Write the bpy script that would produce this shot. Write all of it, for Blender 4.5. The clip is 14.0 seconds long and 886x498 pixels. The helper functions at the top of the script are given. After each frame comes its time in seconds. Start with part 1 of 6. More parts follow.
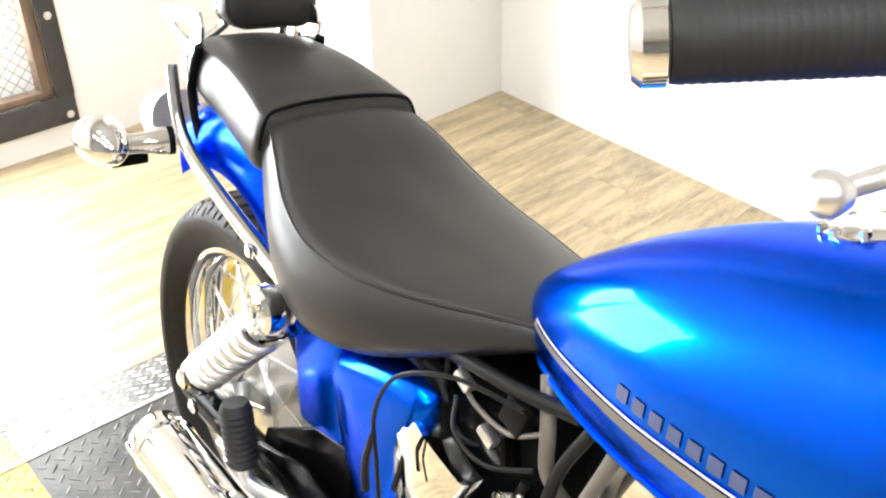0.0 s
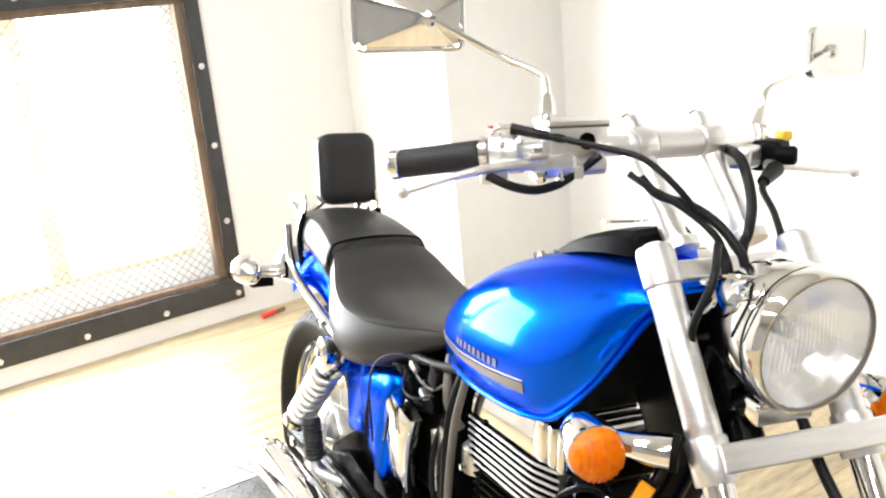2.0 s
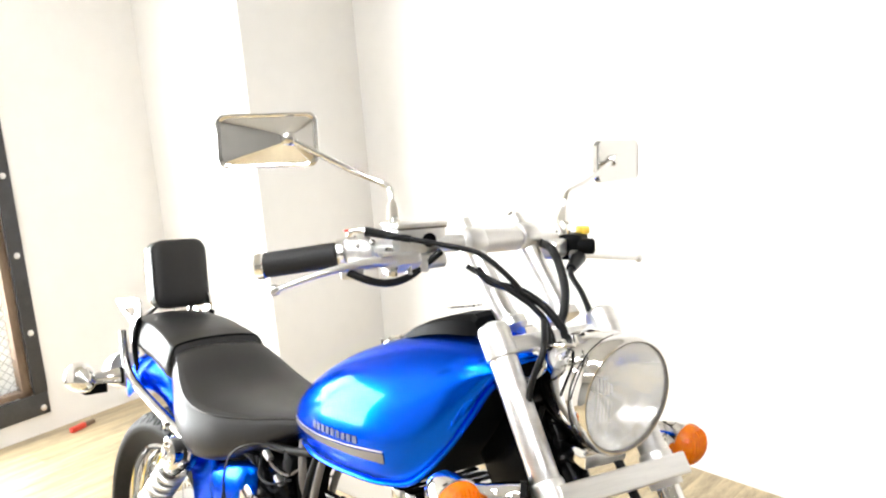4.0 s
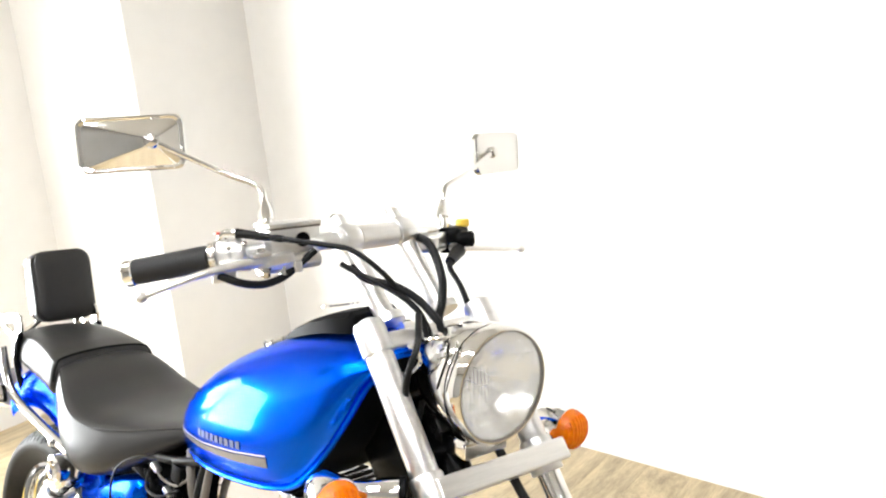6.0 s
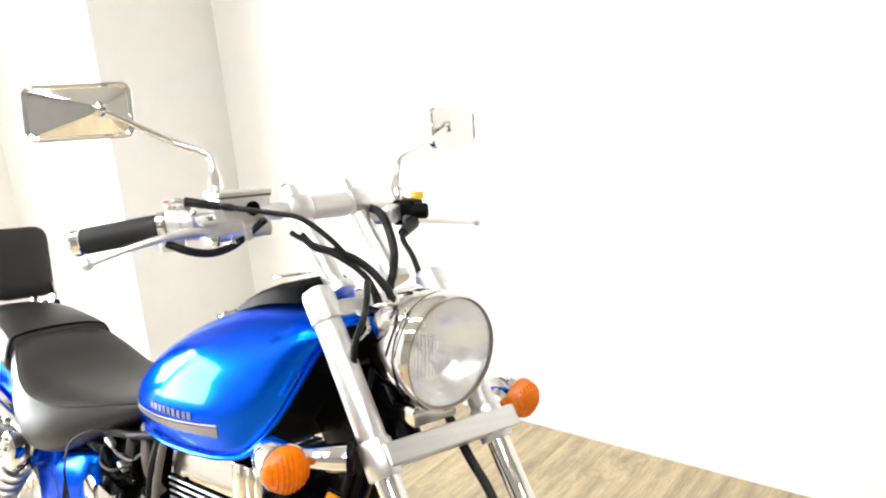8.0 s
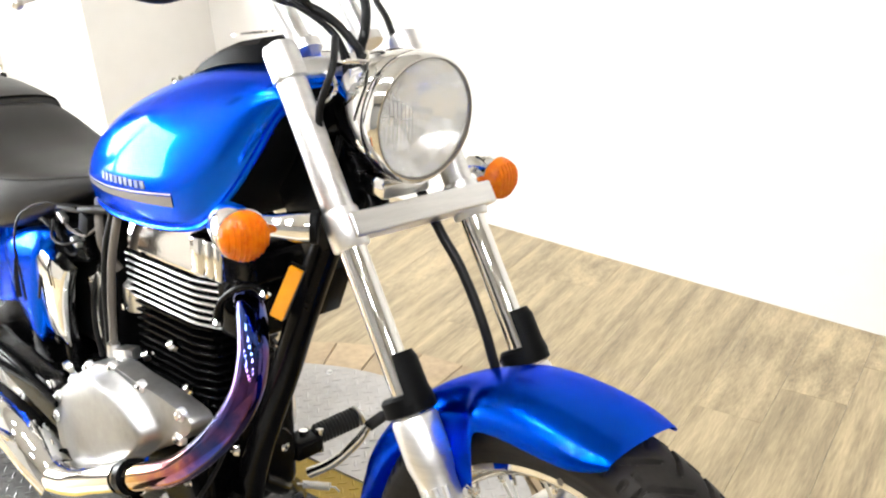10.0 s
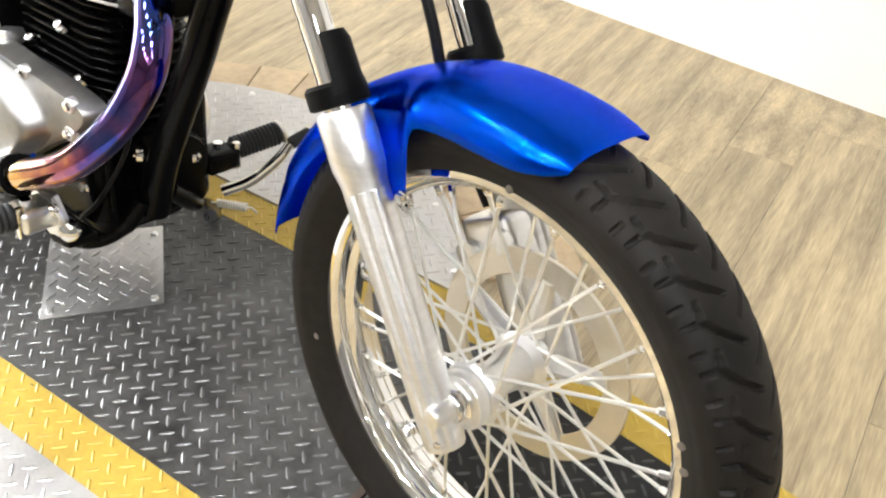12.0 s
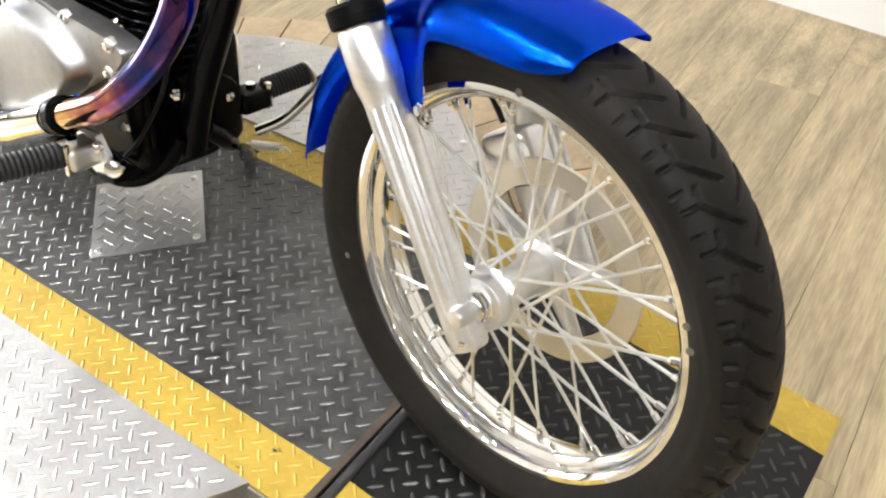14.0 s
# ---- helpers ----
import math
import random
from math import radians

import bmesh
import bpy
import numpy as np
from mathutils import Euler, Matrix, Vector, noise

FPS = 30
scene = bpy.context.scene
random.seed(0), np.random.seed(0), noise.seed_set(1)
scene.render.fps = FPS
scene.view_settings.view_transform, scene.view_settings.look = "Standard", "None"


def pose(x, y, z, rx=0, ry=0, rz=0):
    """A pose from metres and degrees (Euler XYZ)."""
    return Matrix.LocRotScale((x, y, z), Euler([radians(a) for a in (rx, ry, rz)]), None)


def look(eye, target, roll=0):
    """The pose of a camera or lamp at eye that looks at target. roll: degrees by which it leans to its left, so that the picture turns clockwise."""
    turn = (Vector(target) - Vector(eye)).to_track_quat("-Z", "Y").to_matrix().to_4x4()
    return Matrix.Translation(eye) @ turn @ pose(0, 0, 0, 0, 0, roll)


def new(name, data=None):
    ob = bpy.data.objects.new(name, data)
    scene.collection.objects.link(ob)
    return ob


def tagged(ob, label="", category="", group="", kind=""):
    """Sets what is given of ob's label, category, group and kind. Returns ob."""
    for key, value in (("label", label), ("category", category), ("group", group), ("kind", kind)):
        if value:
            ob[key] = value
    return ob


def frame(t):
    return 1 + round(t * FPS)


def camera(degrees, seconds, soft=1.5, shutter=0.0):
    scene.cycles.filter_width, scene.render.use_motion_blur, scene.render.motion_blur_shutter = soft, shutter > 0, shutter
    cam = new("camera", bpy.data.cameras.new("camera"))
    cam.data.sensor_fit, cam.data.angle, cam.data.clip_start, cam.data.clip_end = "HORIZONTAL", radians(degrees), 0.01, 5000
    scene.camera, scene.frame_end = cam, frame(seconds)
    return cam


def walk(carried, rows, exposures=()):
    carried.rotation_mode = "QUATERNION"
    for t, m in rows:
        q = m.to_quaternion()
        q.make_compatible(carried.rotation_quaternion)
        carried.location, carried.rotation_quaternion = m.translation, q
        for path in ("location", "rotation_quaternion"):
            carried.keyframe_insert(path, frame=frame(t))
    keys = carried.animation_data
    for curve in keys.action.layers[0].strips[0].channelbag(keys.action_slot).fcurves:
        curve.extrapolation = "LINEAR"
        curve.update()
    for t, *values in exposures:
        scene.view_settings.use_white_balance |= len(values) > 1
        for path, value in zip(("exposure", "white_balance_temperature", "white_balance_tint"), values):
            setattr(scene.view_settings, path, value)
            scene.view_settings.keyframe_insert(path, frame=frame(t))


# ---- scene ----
cam = camera(52.0, 14.0, soft=2.2)
PATH = [
    (0, (-0.49, -0.407, 1.171), (-1.928, 0.528, 0.142), -0.9),
    (0.5, (-0.371, -0.471, 1.201), (-2.023, 0.313, 0.389), -4.6),
    (1, (-0.119, -0.547, 1.242), (-1.783, 0.285, 0.508), -4.3),
    (1.5, (0.127, -0.531, 1.243), (-1.57, 0.273, 0.555), -5.0),
    (2, (0.332, -0.535, 1.276), (-1.433, 0.211, 0.701), -5.4),
    (2.5, (0.376, -0.635, 1.321), (-1.361, 0.258, 0.89), -5.3),
    (3, (0.428, -0.714, 1.323), (-1.235, 0.324, 0.927), -3.6),
    (3.5, (0.44, -0.709, 1.319), (-1.178, 0.399, 0.929), -4.0),
    (4, (0.437, -0.688, 1.317), (-1.133, 0.483, 0.913), -4.7),
    (4.2, (0.459, -0.693, 1.313), (-1.099, 0.499, 0.923), -4.2),
    (6.5, (0.483, -0.632, 1.308), (-0.948, 0.699, 0.887), -7.0),
    (7, (0.507, -0.632, 1.313), (-0.921, 0.708, 0.909), -7.7),
    (7.2, (0.506, -0.628, 1.305), (-0.916, 0.716, 0.893), -7.4),
    (9.3, (0.486, -0.619, 1.228), (-0.893, 0.677, 0.581), -4.4),
    (9.5, (0.478, -0.609, 1.213), (-0.877, 0.681, 0.506), -4.3),
    (10, (0.447, -0.58, 1.184), (-0.857, 0.691, 0.356), -3.6),
    (10.5, (0.408, -0.551, 1.151), (-0.837, 0.679, 0.182), -2.2),
    (11, (0.386, -0.53, 1.115), (-0.779, 0.682, 0.031), -0.2),
    (11.5, (0.377, -0.52, 1.083), (-0.711, 0.684, -0.086), 1.7),
    (12, (0.373, -0.519, 1.039), (-0.638, 0.656, -0.225), 3.1),
    (12.5, (0.383, -0.528, 1.002), (-0.545, 0.603, -0.362), 4.3),
    (13, (0.394, -0.545, 0.977), (-0.476, 0.579, -0.431), 4.7),
    (13.5, (0.421, -0.57, 0.965), (-0.419, 0.542, -0.47), 3.9),
    (14, (0.445, -0.563, 1.026), (-0.601, 0.517, -0.293), -0.8),
]
walk(cam, [(t, look(eye, target, roll)) for t, eye, target, roll in PATH], exposures=((0.0, 0.14), (1.0, 0.03), (2.0, 0.0), (11.0, 0.0), (12.5, -0.06), (13.2, -0.15), (13.6, -0.18), (14.0, -0.18)))

# ---- world, light ----
world = bpy.data.worlds.new("world")
scene.world = world
world.use_nodes = True
wn = world.node_tree.nodes
sky = wn.new("ShaderNodeTexSky")
sky.sky_type, sky.sun_disc, sky.sun_elevation, sky.sun_rotation = "NISHITA", False, radians(40), radians(250)
world.node_tree.links.new(sky.outputs["Color"], wn["Background"].inputs["Color"])
wn["Background"].inputs["Strength"].default_value = 0.12


def area_lamp(name, place, target, sx, sy, watts, colour):
    data = bpy.data.lights.new(name, "AREA")
    data.shape, data.size, data.size_y, data.energy, data.color = "RECTANGLE", sx, sy, watts, colour
    ob = new(name, data)
    ob.matrix_world = look(place, target)
    return ob


COOL = (0.94, 0.98, 1.0)

# ---- materials ----


def material(name, base, rough=0.5, metal=0.0, coat=0.0, vary=0.0, scale=8.0, bump=0.0, bump_scale=120.0, spec=0.5, base2=None, stretch=(1, 1, 1), rand=0.0):
    """A principled material with noise in colour at two scales, noise in roughness and fine relief."""
    m = bpy.data.materials.new(name)
    m.use_nodes = True
    nt = m.node_tree
    n, ln = nt.nodes, nt.links
    b = n["Principled BSDF"]
    b.inputs["Roughness"].default_value, b.inputs["Metallic"].default_value = rough, metal
    b.inputs["Coat Weight"].default_value, b.inputs["Coat Roughness"].default_value = coat, 0.03
    b.inputs["Specular IOR Level"].default_value = spec
    b.inputs["Base Color"].default_value = (*base, 1)
    co = n.new("ShaderNodeTexCoord")
    mp = n.new("ShaderNodeMapping")
    mp.inputs["Scale"].default_value = stretch
    ln.new(co.outputs["Object"], mp.inputs["Vector"])
    if vary or base2:
        big, small = n.new("ShaderNodeTexNoise"), n.new("ShaderNodeTexNoise")
        big.inputs["Scale"].default_value, small.inputs["Scale"].default_value = scale, scale * 9
        big.inputs["Detail"].default_value, small.inputs["Detail"].default_value = 4, 6
        mix = n.new("ShaderNodeMath")
        mix.operation = "MULTIPLY_ADD"
        half = n.new("ShaderNodeMath")
        half.operation = "MULTIPLY"
        half.inputs[1].default_value = 0.6
        ln.new(mp.outputs["Vector"], big.inputs["Vector"])
        ln.new(mp.outputs["Vector"], small.inputs["Vector"])
        ln.new(big.outputs["Fac"], half.inputs[0])
        ln.new(small.outputs["Fac"], mix.inputs[0])
        mix.inputs[1].default_value = 0.4
        ln.new(half.outputs[0], mix.inputs[2])
        ramp = n.new("ShaderNodeValToRGB")
        lo = base2 or [max(0.0, c * (1 - vary)) for c in base]
        hi = base if base2 else [min(1.0, c * (1 + vary)) for c in base]
        ramp.color_ramp.elements[0].position, ramp.color_ramp.elements[1].position = 0.32, 0.68
        ramp.color_ramp.elements[0].color, ramp.color_ramp.elements[1].color = (*lo, 1), (*hi, 1)
        ln.new(mix.outputs[0], ramp.inputs["Fac"])
        out = ramp.outputs["Color"]
        if rand:
            info = n.new("ShaderNodeObjectInfo")
            hsv = n.new("ShaderNodeHueSaturation")
            rr = n.new("ShaderNodeMapRange")
            rr.inputs["To Min"].default_value, rr.inputs["To Max"].default_value = 1 - rand, 1 + rand
            ln.new(info.outputs["Random"], rr.inputs["Value"])
            ln.new(rr.outputs["Result"], hsv.inputs["Value"])
            ln.new(out, hsv.inputs["Color"])
            off = n.new("ShaderNodeVectorMath")
            off.operation = "SCALE"
            off.inputs[0].default_value = (37.0, 11.0, 5.0)
            ln.new(info.outputs["Random"], off.inputs["Scale"])
            ln.new(off.outputs["Vector"], mp.inputs["Location"])
            out = hsv.outputs["Color"]
        ln.new(out, b.inputs["Base Color"])
        rmap = n.new("ShaderNodeMapRange")
        rmap.inputs["To Min"].default_value, rmap.inputs["To Max"].default_value = max(0.02, rough * 0.8), min(1.0, rough * 1.2)
        ln.new(mix.outputs[0], rmap.inputs["Value"])
        ln.new(rmap.outputs["Result"], b.inputs["Roughness"])
    if bump:
        rel, bp = n.new("ShaderNodeTexNoise"), n.new("ShaderNodeBump")
        rel.inputs["Scale"].default_value, rel.inputs["Detail"].default_value = bump_scale, 5
        bp.inputs["Strength"].default_value, bp.inputs["Distance"].default_value = bump, 0.002
        ln.new(mp.outputs["Vector"], rel.inputs["Vector"])
        ln.new(rel.outputs["Fac"], bp.inputs["Height"])
        ln.new(bp.outputs["Normal"], b.inputs["Normal"])
    return m


def glow(name, colour, strength):
    m = bpy.data.materials.new(name)
    m.use_nodes = True
    b = m.node_tree.nodes["Principled BSDF"]
    b.inputs["Base Color"].default_value = (*colour, 1)
    b.inputs["Emission Color"].default_value, b.inputs["Emission Strength"].default_value = (*colour, 1), strength
    return m


# grey of the two unseen walls, stands in for a dim surrounding
DIMWALL = material("dim_surround_grey", (0.27, 0.265, 0.26), 0.7, vary=0.08, scale=1.5)
WALL = material("wall_paint", (0.81, 0.795, 0.77), 0.55, vary=0.03, scale=1.5, bump=0.06, bump_scale=60)
# flat grey, a good deal darker than the white walls
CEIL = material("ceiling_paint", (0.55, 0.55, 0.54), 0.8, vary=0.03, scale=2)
SLAB = material("subfloor", (0.20, 0.15, 0.09), 0.8, vary=0.2, scale=4)
WOOD = material("vinyl_wood_plank", (0.56, 0.444, 0.264), 0.36, spec=0.55, base2=(0.190, 0.146, 0.088), scale=4.5, stretch=(0.5, 5.5, 1), bump=0.08, bump_scale=40, rand=0.07)
RIMWOOD = material("curved_wood_edging", (0.55, 0.42, 0.26), 0.5, base2=(0.33, 0.24, 0.15), scale=6, rand=0.12)
STEEL = material("bright_tread_plate", (0.52, 0.51, 0.505), 0.42, metal=0.9, vary=0.14, scale=9, bump=0.15, bump_scale=160)
BLACKP = material("worn_black_tread_plate", (0.125, 0.122, 0.118), 0.38, spec=0.28, base2=(0.014, 0.0135, 0.013), scale=3.0, bump=0.2, bump_scale=140)
DARKP = material("dark_black_tread_plate", (0.014, 0.0138, 0.0135), 0.34, spec=0.3, base2=(0.005, 0.005, 0.005), scale=4, bump=0.2, bump_scale=140)
DARKMARK = material("dark_tread_mark", (0.10, 0.10, 0.10), 0.3, metal=0.5, base2=(0.02, 0.02, 0.02), scale=5)
# rubbed marks of the deck; also the exit slope's plate, paled for window sheen
WORNSHEEN = material("rubbed_mark_and_window_sheen", (0.22, 0.22, 0.22), 0.32, metal=0.6, base2=(0.03, 0.03, 0.03), scale=4)
YELLOW = material("yellow_safety_paint", (0.54, 0.375, 0.052), 0.5, base2=(0.39, 0.255, 0.032), scale=9, bump=0.15, bump_scale=120)
YMARK = material("yellow_tread_mark", (0.58, 0.405, 0.058), 0.42, base2=(0.42, 0.275, 0.036), scale=20)
for paint in (YELLOW, YMARK):  # black scuffs rubbed into the yellow
    yn, yl = paint.node_tree.nodes, paint.node_tree.links
    yco, ymap, yno, yramp, ymix = yn.new("ShaderNodeTexCoord"), yn.new("ShaderNodeMapping"), yn.new("ShaderNodeTexNoise"), yn.new("ShaderNodeValToRGB"), yn.new("ShaderNodeMixRGB")
    ymap.inputs["Scale"].default_value, ymap.inputs["Rotation"].default_value = (14, 34, 14), (0, 0, 0.9)
    yno.inputs["Scale"].default_value, yno.inputs["Detail"].default_value = 1.6, 6
    yramp.color_ramp.elements[0].position, yramp.color_ramp.elements[1].position = 0.665, 0.70
    ymix.inputs["Color2"].default_value = (0.035, 0.028, 0.018, 1)
    ybase = yn["Principled BSDF"].inputs["Base Color"].links[0].from_socket
    yl.new(yco.outputs["Object"], ymap.inputs["Vector"])
    yl.new(ymap.outputs["Vector"], yno.inputs["Vector"])
    yl.new(yno.outputs["Fac"], yramp.inputs["Fac"])
    yl.new(yramp.outputs["Color"], ymix.inputs["Fac"])
    yl.new(ybase, ymix.inputs["Color1"])
    yl.new(ymix.outputs["Color"], yn["Principled BSDF"].inputs["Base Color"])
BLACKSTEEL = material("black_steel", (0.035, 0.035, 0.037), 0.42, vary=0.3, scale=14, bump=0.1)
RUSTY = material("rusty_hinge_steel", (0.09, 0.06, 0.04), 0.7, base2=(0.04, 0.03, 0.025), scale=14, bump=0.3, bump_scale=90)
OLDWOOD = material("old_timber", (0.22, 0.15, 0.10), 0.7, base2=(0.10, 0.07, 0.05), scale=6, stretch=(4, 4, 0.6), bump=0.3, bump_scale=60)
TANWOOD = material("tan_sash_timber", (0.82, 0.76, 0.62), 0.6, base2=(0.70, 0.61, 0.45), scale=6, bump=0.1, bump_scale=60)
PANE = bpy.data.materials.new("whitened_glass")
PANE.use_nodes = True
pdf, ptl = (PANE.node_tree.nodes.new("ShaderNodeBsdf" + k) for k in ("Diffuse", "Translucent"))
pmx = PANE.node_tree.nodes.new("ShaderNodeMixShader")
pmx.inputs["Fac"].default_value = 0.14
pdf.inputs["Color"].default_value = (0.8, 0.8, 0.79, 1)
ptl.inputs["Color"].default_value = (0.62, 0.62, 0.6, 1)
PANE.node_tree.links.new(pdf.outputs[0], pmx.inputs[1])
PANE.node_tree.links.new(ptl.outputs[0], pmx.inputs[2])
PANE.node_tree.links.new(pmx.outputs[0], PANE.node_tree.nodes["Material Output"].inputs["Surface"])
MESHM = material("expanded_mesh_paint", (0.33, 0.325, 0.315), 0.45, metal=0.3, vary=0.1)
OUTSIDE = glow("daylight_backdrop", (1.0, 0.99, 0.97), 2.3)
BLUE = material("metallic_blue_paint", (0.0, 0.103, 0.86), 0.24, metal=1.0, coat=0.26, vary=0.08, scale=900)
BLUE.node_tree.nodes["Principled BSDF"].inputs["Coat IOR"].default_value = 1.36
BLUE.node_tree.nodes["Principled BSDF"].inputs["Specular Tint"].default_value = (0.12, 0.40, 1.0, 1)
CHROME = material("chrome", (0.86, 0.85, 0.83), 0.05, metal=1.0)
ALU = material("brushed_aluminium", (0.84, 0.835, 0.83), 0.36, metal=1.0, vary=0.08, scale=10, stretch=(1, 1, 18))
CAST = material("cast_aluminium", (0.82, 0.815, 0.805), 0.32, metal=1.0, vary=0.08, scale=14, bump=0.06, bump_scale=300)
CASEALU = material("engine_cover_aluminium", (0.34, 0.337, 0.33), 0.42, metal=1.0, vary=0.16, scale=9, bump=0.10, bump_scale=220)
RUBBER = material("tyre_rubber", (0.016, 0.0135, 0.0115), 0.55, spec=0.15, base2=(0.005, 0.0046, 0.0043), scale=9, bump=0.12, bump_scale=160)
GRIP = material("grip_rubber", (0.014, 0.014, 0.0145), 0.6, spec=0.3, vary=0.15, scale=30, bump=0.15, bump_scale=300)
VINYL = material("black_seat_vinyl", (0.0195, 0.0187, 0.018), 0.38, spec=0.32, vary=0.1, scale=10, bump=0.10, bump_scale=700)
SATIN = material("satin_black_paint", (0.0020, 0.0020, 0.0022), 0.2, vary=0.25, scale=12, spec=0.07)
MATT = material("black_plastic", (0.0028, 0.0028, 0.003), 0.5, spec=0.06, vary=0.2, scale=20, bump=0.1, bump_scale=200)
BAR = material("brushed_spoke_steel", (0.90, 0.90, 0.885), 0.32, metal=1.0, vary=0.06, scale=60)
AMBER = material("amber_lens", (0.98, 0.275, 0.001), 0.2, coat=0.08, spec=0.2, base2=(0.82, 0.125, 0.0002), scale=120, bump=0.8, bump_scale=120)
AMBER.node_tree.nodes["Principled BSDF"].inputs["Transmission Weight"].default_value = 0.35
REFL = material("amber_reflector", (0.85, 0.33, 0.01), 0.25, coat=0.5, vary=0.08, scale=90)
LENS = bpy.data.materials.new("headlight_glass")
LENS.use_nodes = True
ltr, lgl, lmx = (LENS.node_tree.nodes.new("ShaderNodeBsdf" + k) for k in ("Transparent", "Glossy", "Diffuse"))
lmix = LENS.node_tree.nodes.new("ShaderNodeMixShader")
lmix.inputs["Fac"].default_value = 0.07
lgl.inputs["Roughness"].default_value = 0.03
lfrost = LENS.node_tree.nodes.new("ShaderNodeMixShader")  # the fluting scatters part of the light
lfrost.inputs["Fac"].default_value = 0.20
lmx.inputs["Color"].default_value = (0.92, 0.93, 0.94, 1)
LENS.node_tree.links.new(ltr.outputs[0], lfrost.inputs[1])
LENS.node_tree.links.new(lmx.outputs[0], lfrost.inputs[2])
LENS.node_tree.links.new(lfrost.outputs[0], lmix.inputs[1])
LENS.node_tree.links.new(lgl.outputs[0], lmix.inputs[2])
LENS.node_tree.links.new(lmix.outputs[0], LENS.node_tree.nodes["Material Output"].inputs["Surface"])
SILVER = material("silvered_bowl", (0.97, 0.97, 0.965), 0.22, metal=0.8)
MIRROR = material("mirror_glass", (0.9, 0.9, 0.9), 0.01, metal=1.0)
LETTER = material("dim_grey_lettering", (0.055, 0.075, 0.17), 0.35, metal=0.3)
DECAL = material("grey_tank_stripe", (0.14, 0.13, 0.12), 0.35, metal=0.3, vary=0.1, scale=40)
DECAL2 = material("silver_pinstripe", (0.62, 0.64, 0.68), 0.3, metal=0.5)
HOSE = material("grey_breather_hose", (0.105, 0.09, 0.075), 0.5, vary=0.15, scale=20)
CABLE = material("cable_sheath", (0.006, 0.006, 0.0064), 0.42, vary=0.2, spec=0.18)
RED = material("red_plastic", (0.6, 0.05, 0.03), 0.4)
YTAG = material("yellow_button", (0.75, 0.5, 0.05), 0.4)

# heat-tinted header pipe: straw, purple and blue bands with a shape of their own
HEAT = material("heat_blued_chrome", (0.7, 0.7, 0.7), 0.08, metal=1.0)
hn, hl = HEAT.node_tree.nodes, HEAT.node_tree.links
hco, hno, hramp, hsep, hadd = hn.new("ShaderNodeTexCoord"), hn.new("ShaderNodeTexNoise"), hn.new("ShaderNodeValToRGB"), hn.new("ShaderNodeSeparateXYZ"), hn.new("ShaderNodeMath")
hno.inputs["Scale"].default_value, hno.inputs["Detail"].default_value = 13, 7
hl.new(hco.outputs["Object"], hno.inputs["Vector"])
hl.new(hco.outputs["Object"], hsep.inputs["Vector"])
hadd.operation, hadd.inputs[1].default_value = "MULTIPLY_ADD", 0.36
hl.new(hno.outputs["Fac"], hadd.inputs[0])
hl.new(hsep.outputs["Z"], hadd.inputs[2])
els = hramp.color_ramp.elements
els[0].position, els[0].color = 0.40, (0.72, 0.71, 0.68, 1)
els[1].position, els[1].color = 0.84, (0.05, 0.06, 0.20, 1)
for at_, c_ in ((0.47, (0.74, 0.46, 0.16)), (0.53, (0.34, 0.10, 0.13)), (0.585, (0.05, 0.025, 0.14)), (0.64, (0.02, 0.035, 0.17)), (0.70, (0.13, 0.05, 0.15)), (0.76, (0.03, 0.06, 0.22))):
    e_ = els.new(at_)
    e_.color = (*c_, 1)
hl.new(hadd.outputs[0], hramp.inputs["Fac"])
hl.new(hramp.outputs["Color"], hn["Principled BSDF"].inputs["Base Color"])

# ---- mesh helpers ----


def finish(bm, mat, angle=38):
    me = bpy.data.meshes.new("mesh")
    bmesh.ops.recalc_face_normals(bm, faces=bm.faces)
    bm.to_mesh(me)
    bm.free()
    for p in me.polygons:
        p.use_smooth = True
    me.set_sharp_from_angle(angle=radians(angle))
    me.materials.append(mat)
    return me


def part(name, bm, mat, parent=None, label="", m=None, angle=38):
    """Links a bmesh as one mesh object under a thing or a part."""
    if m is not None:
        bm.transform(m)
    ob = new(name, finish(bm, mat, angle))
    if parent is not None:
        ob.parent = parent
    return tagged(ob, label)


def thing(name, label, category, place=None, group="", kind=""):
    ob = new(name)
    ob.empty_display_size = 0.05
    if place is not None:
        ob.matrix_world = place
    return tagged(ob, label, category, group, kind)


def spline(pts, n=8, closed=False):
    """Catmull-Rom points through pts."""
    p = np.array(pts, float)
    k = len(p)
    out = []
    for i in range(k if closed else k - 1):
        a = p[(i - 1) % k] if closed or i else 2 * p[0] - p[1]
        d = p[(i + 2) % k] if closed or i + 2 < k else 2 * p[-1] - p[-2]
        b, c = p[i], p[(i + 1) % k]
        for j in range(n):
            t = j / n
            out.append(0.5 * (2 * b + (c - a) * t + (2 * a - 5 * b + 4 * c - d) * t * t + (3 * b - a - 3 * c + d) * t ** 3))
    if not closed:
        out.append(p[-1])
    return np.array(out)


def loft(bm, rings, caps=True, closed=False, wrap=True):
    rows = [[bm.verts.new(tuple(v)) for v in r] for r in rings]
    k = len(rows[0])
    for a, b in zip(rows, rows[1:] + ([rows[0]] if closed else [])):
        for i in range(k if wrap else k - 1):
            bm.faces.new((a[i], a[(i + 1) % k], b[(i + 1) % k], b[i]))
    if caps and not closed and wrap:
        bm.faces.new(rows[0][::-1])
        bm.faces.new(rows[-1])
    return bm


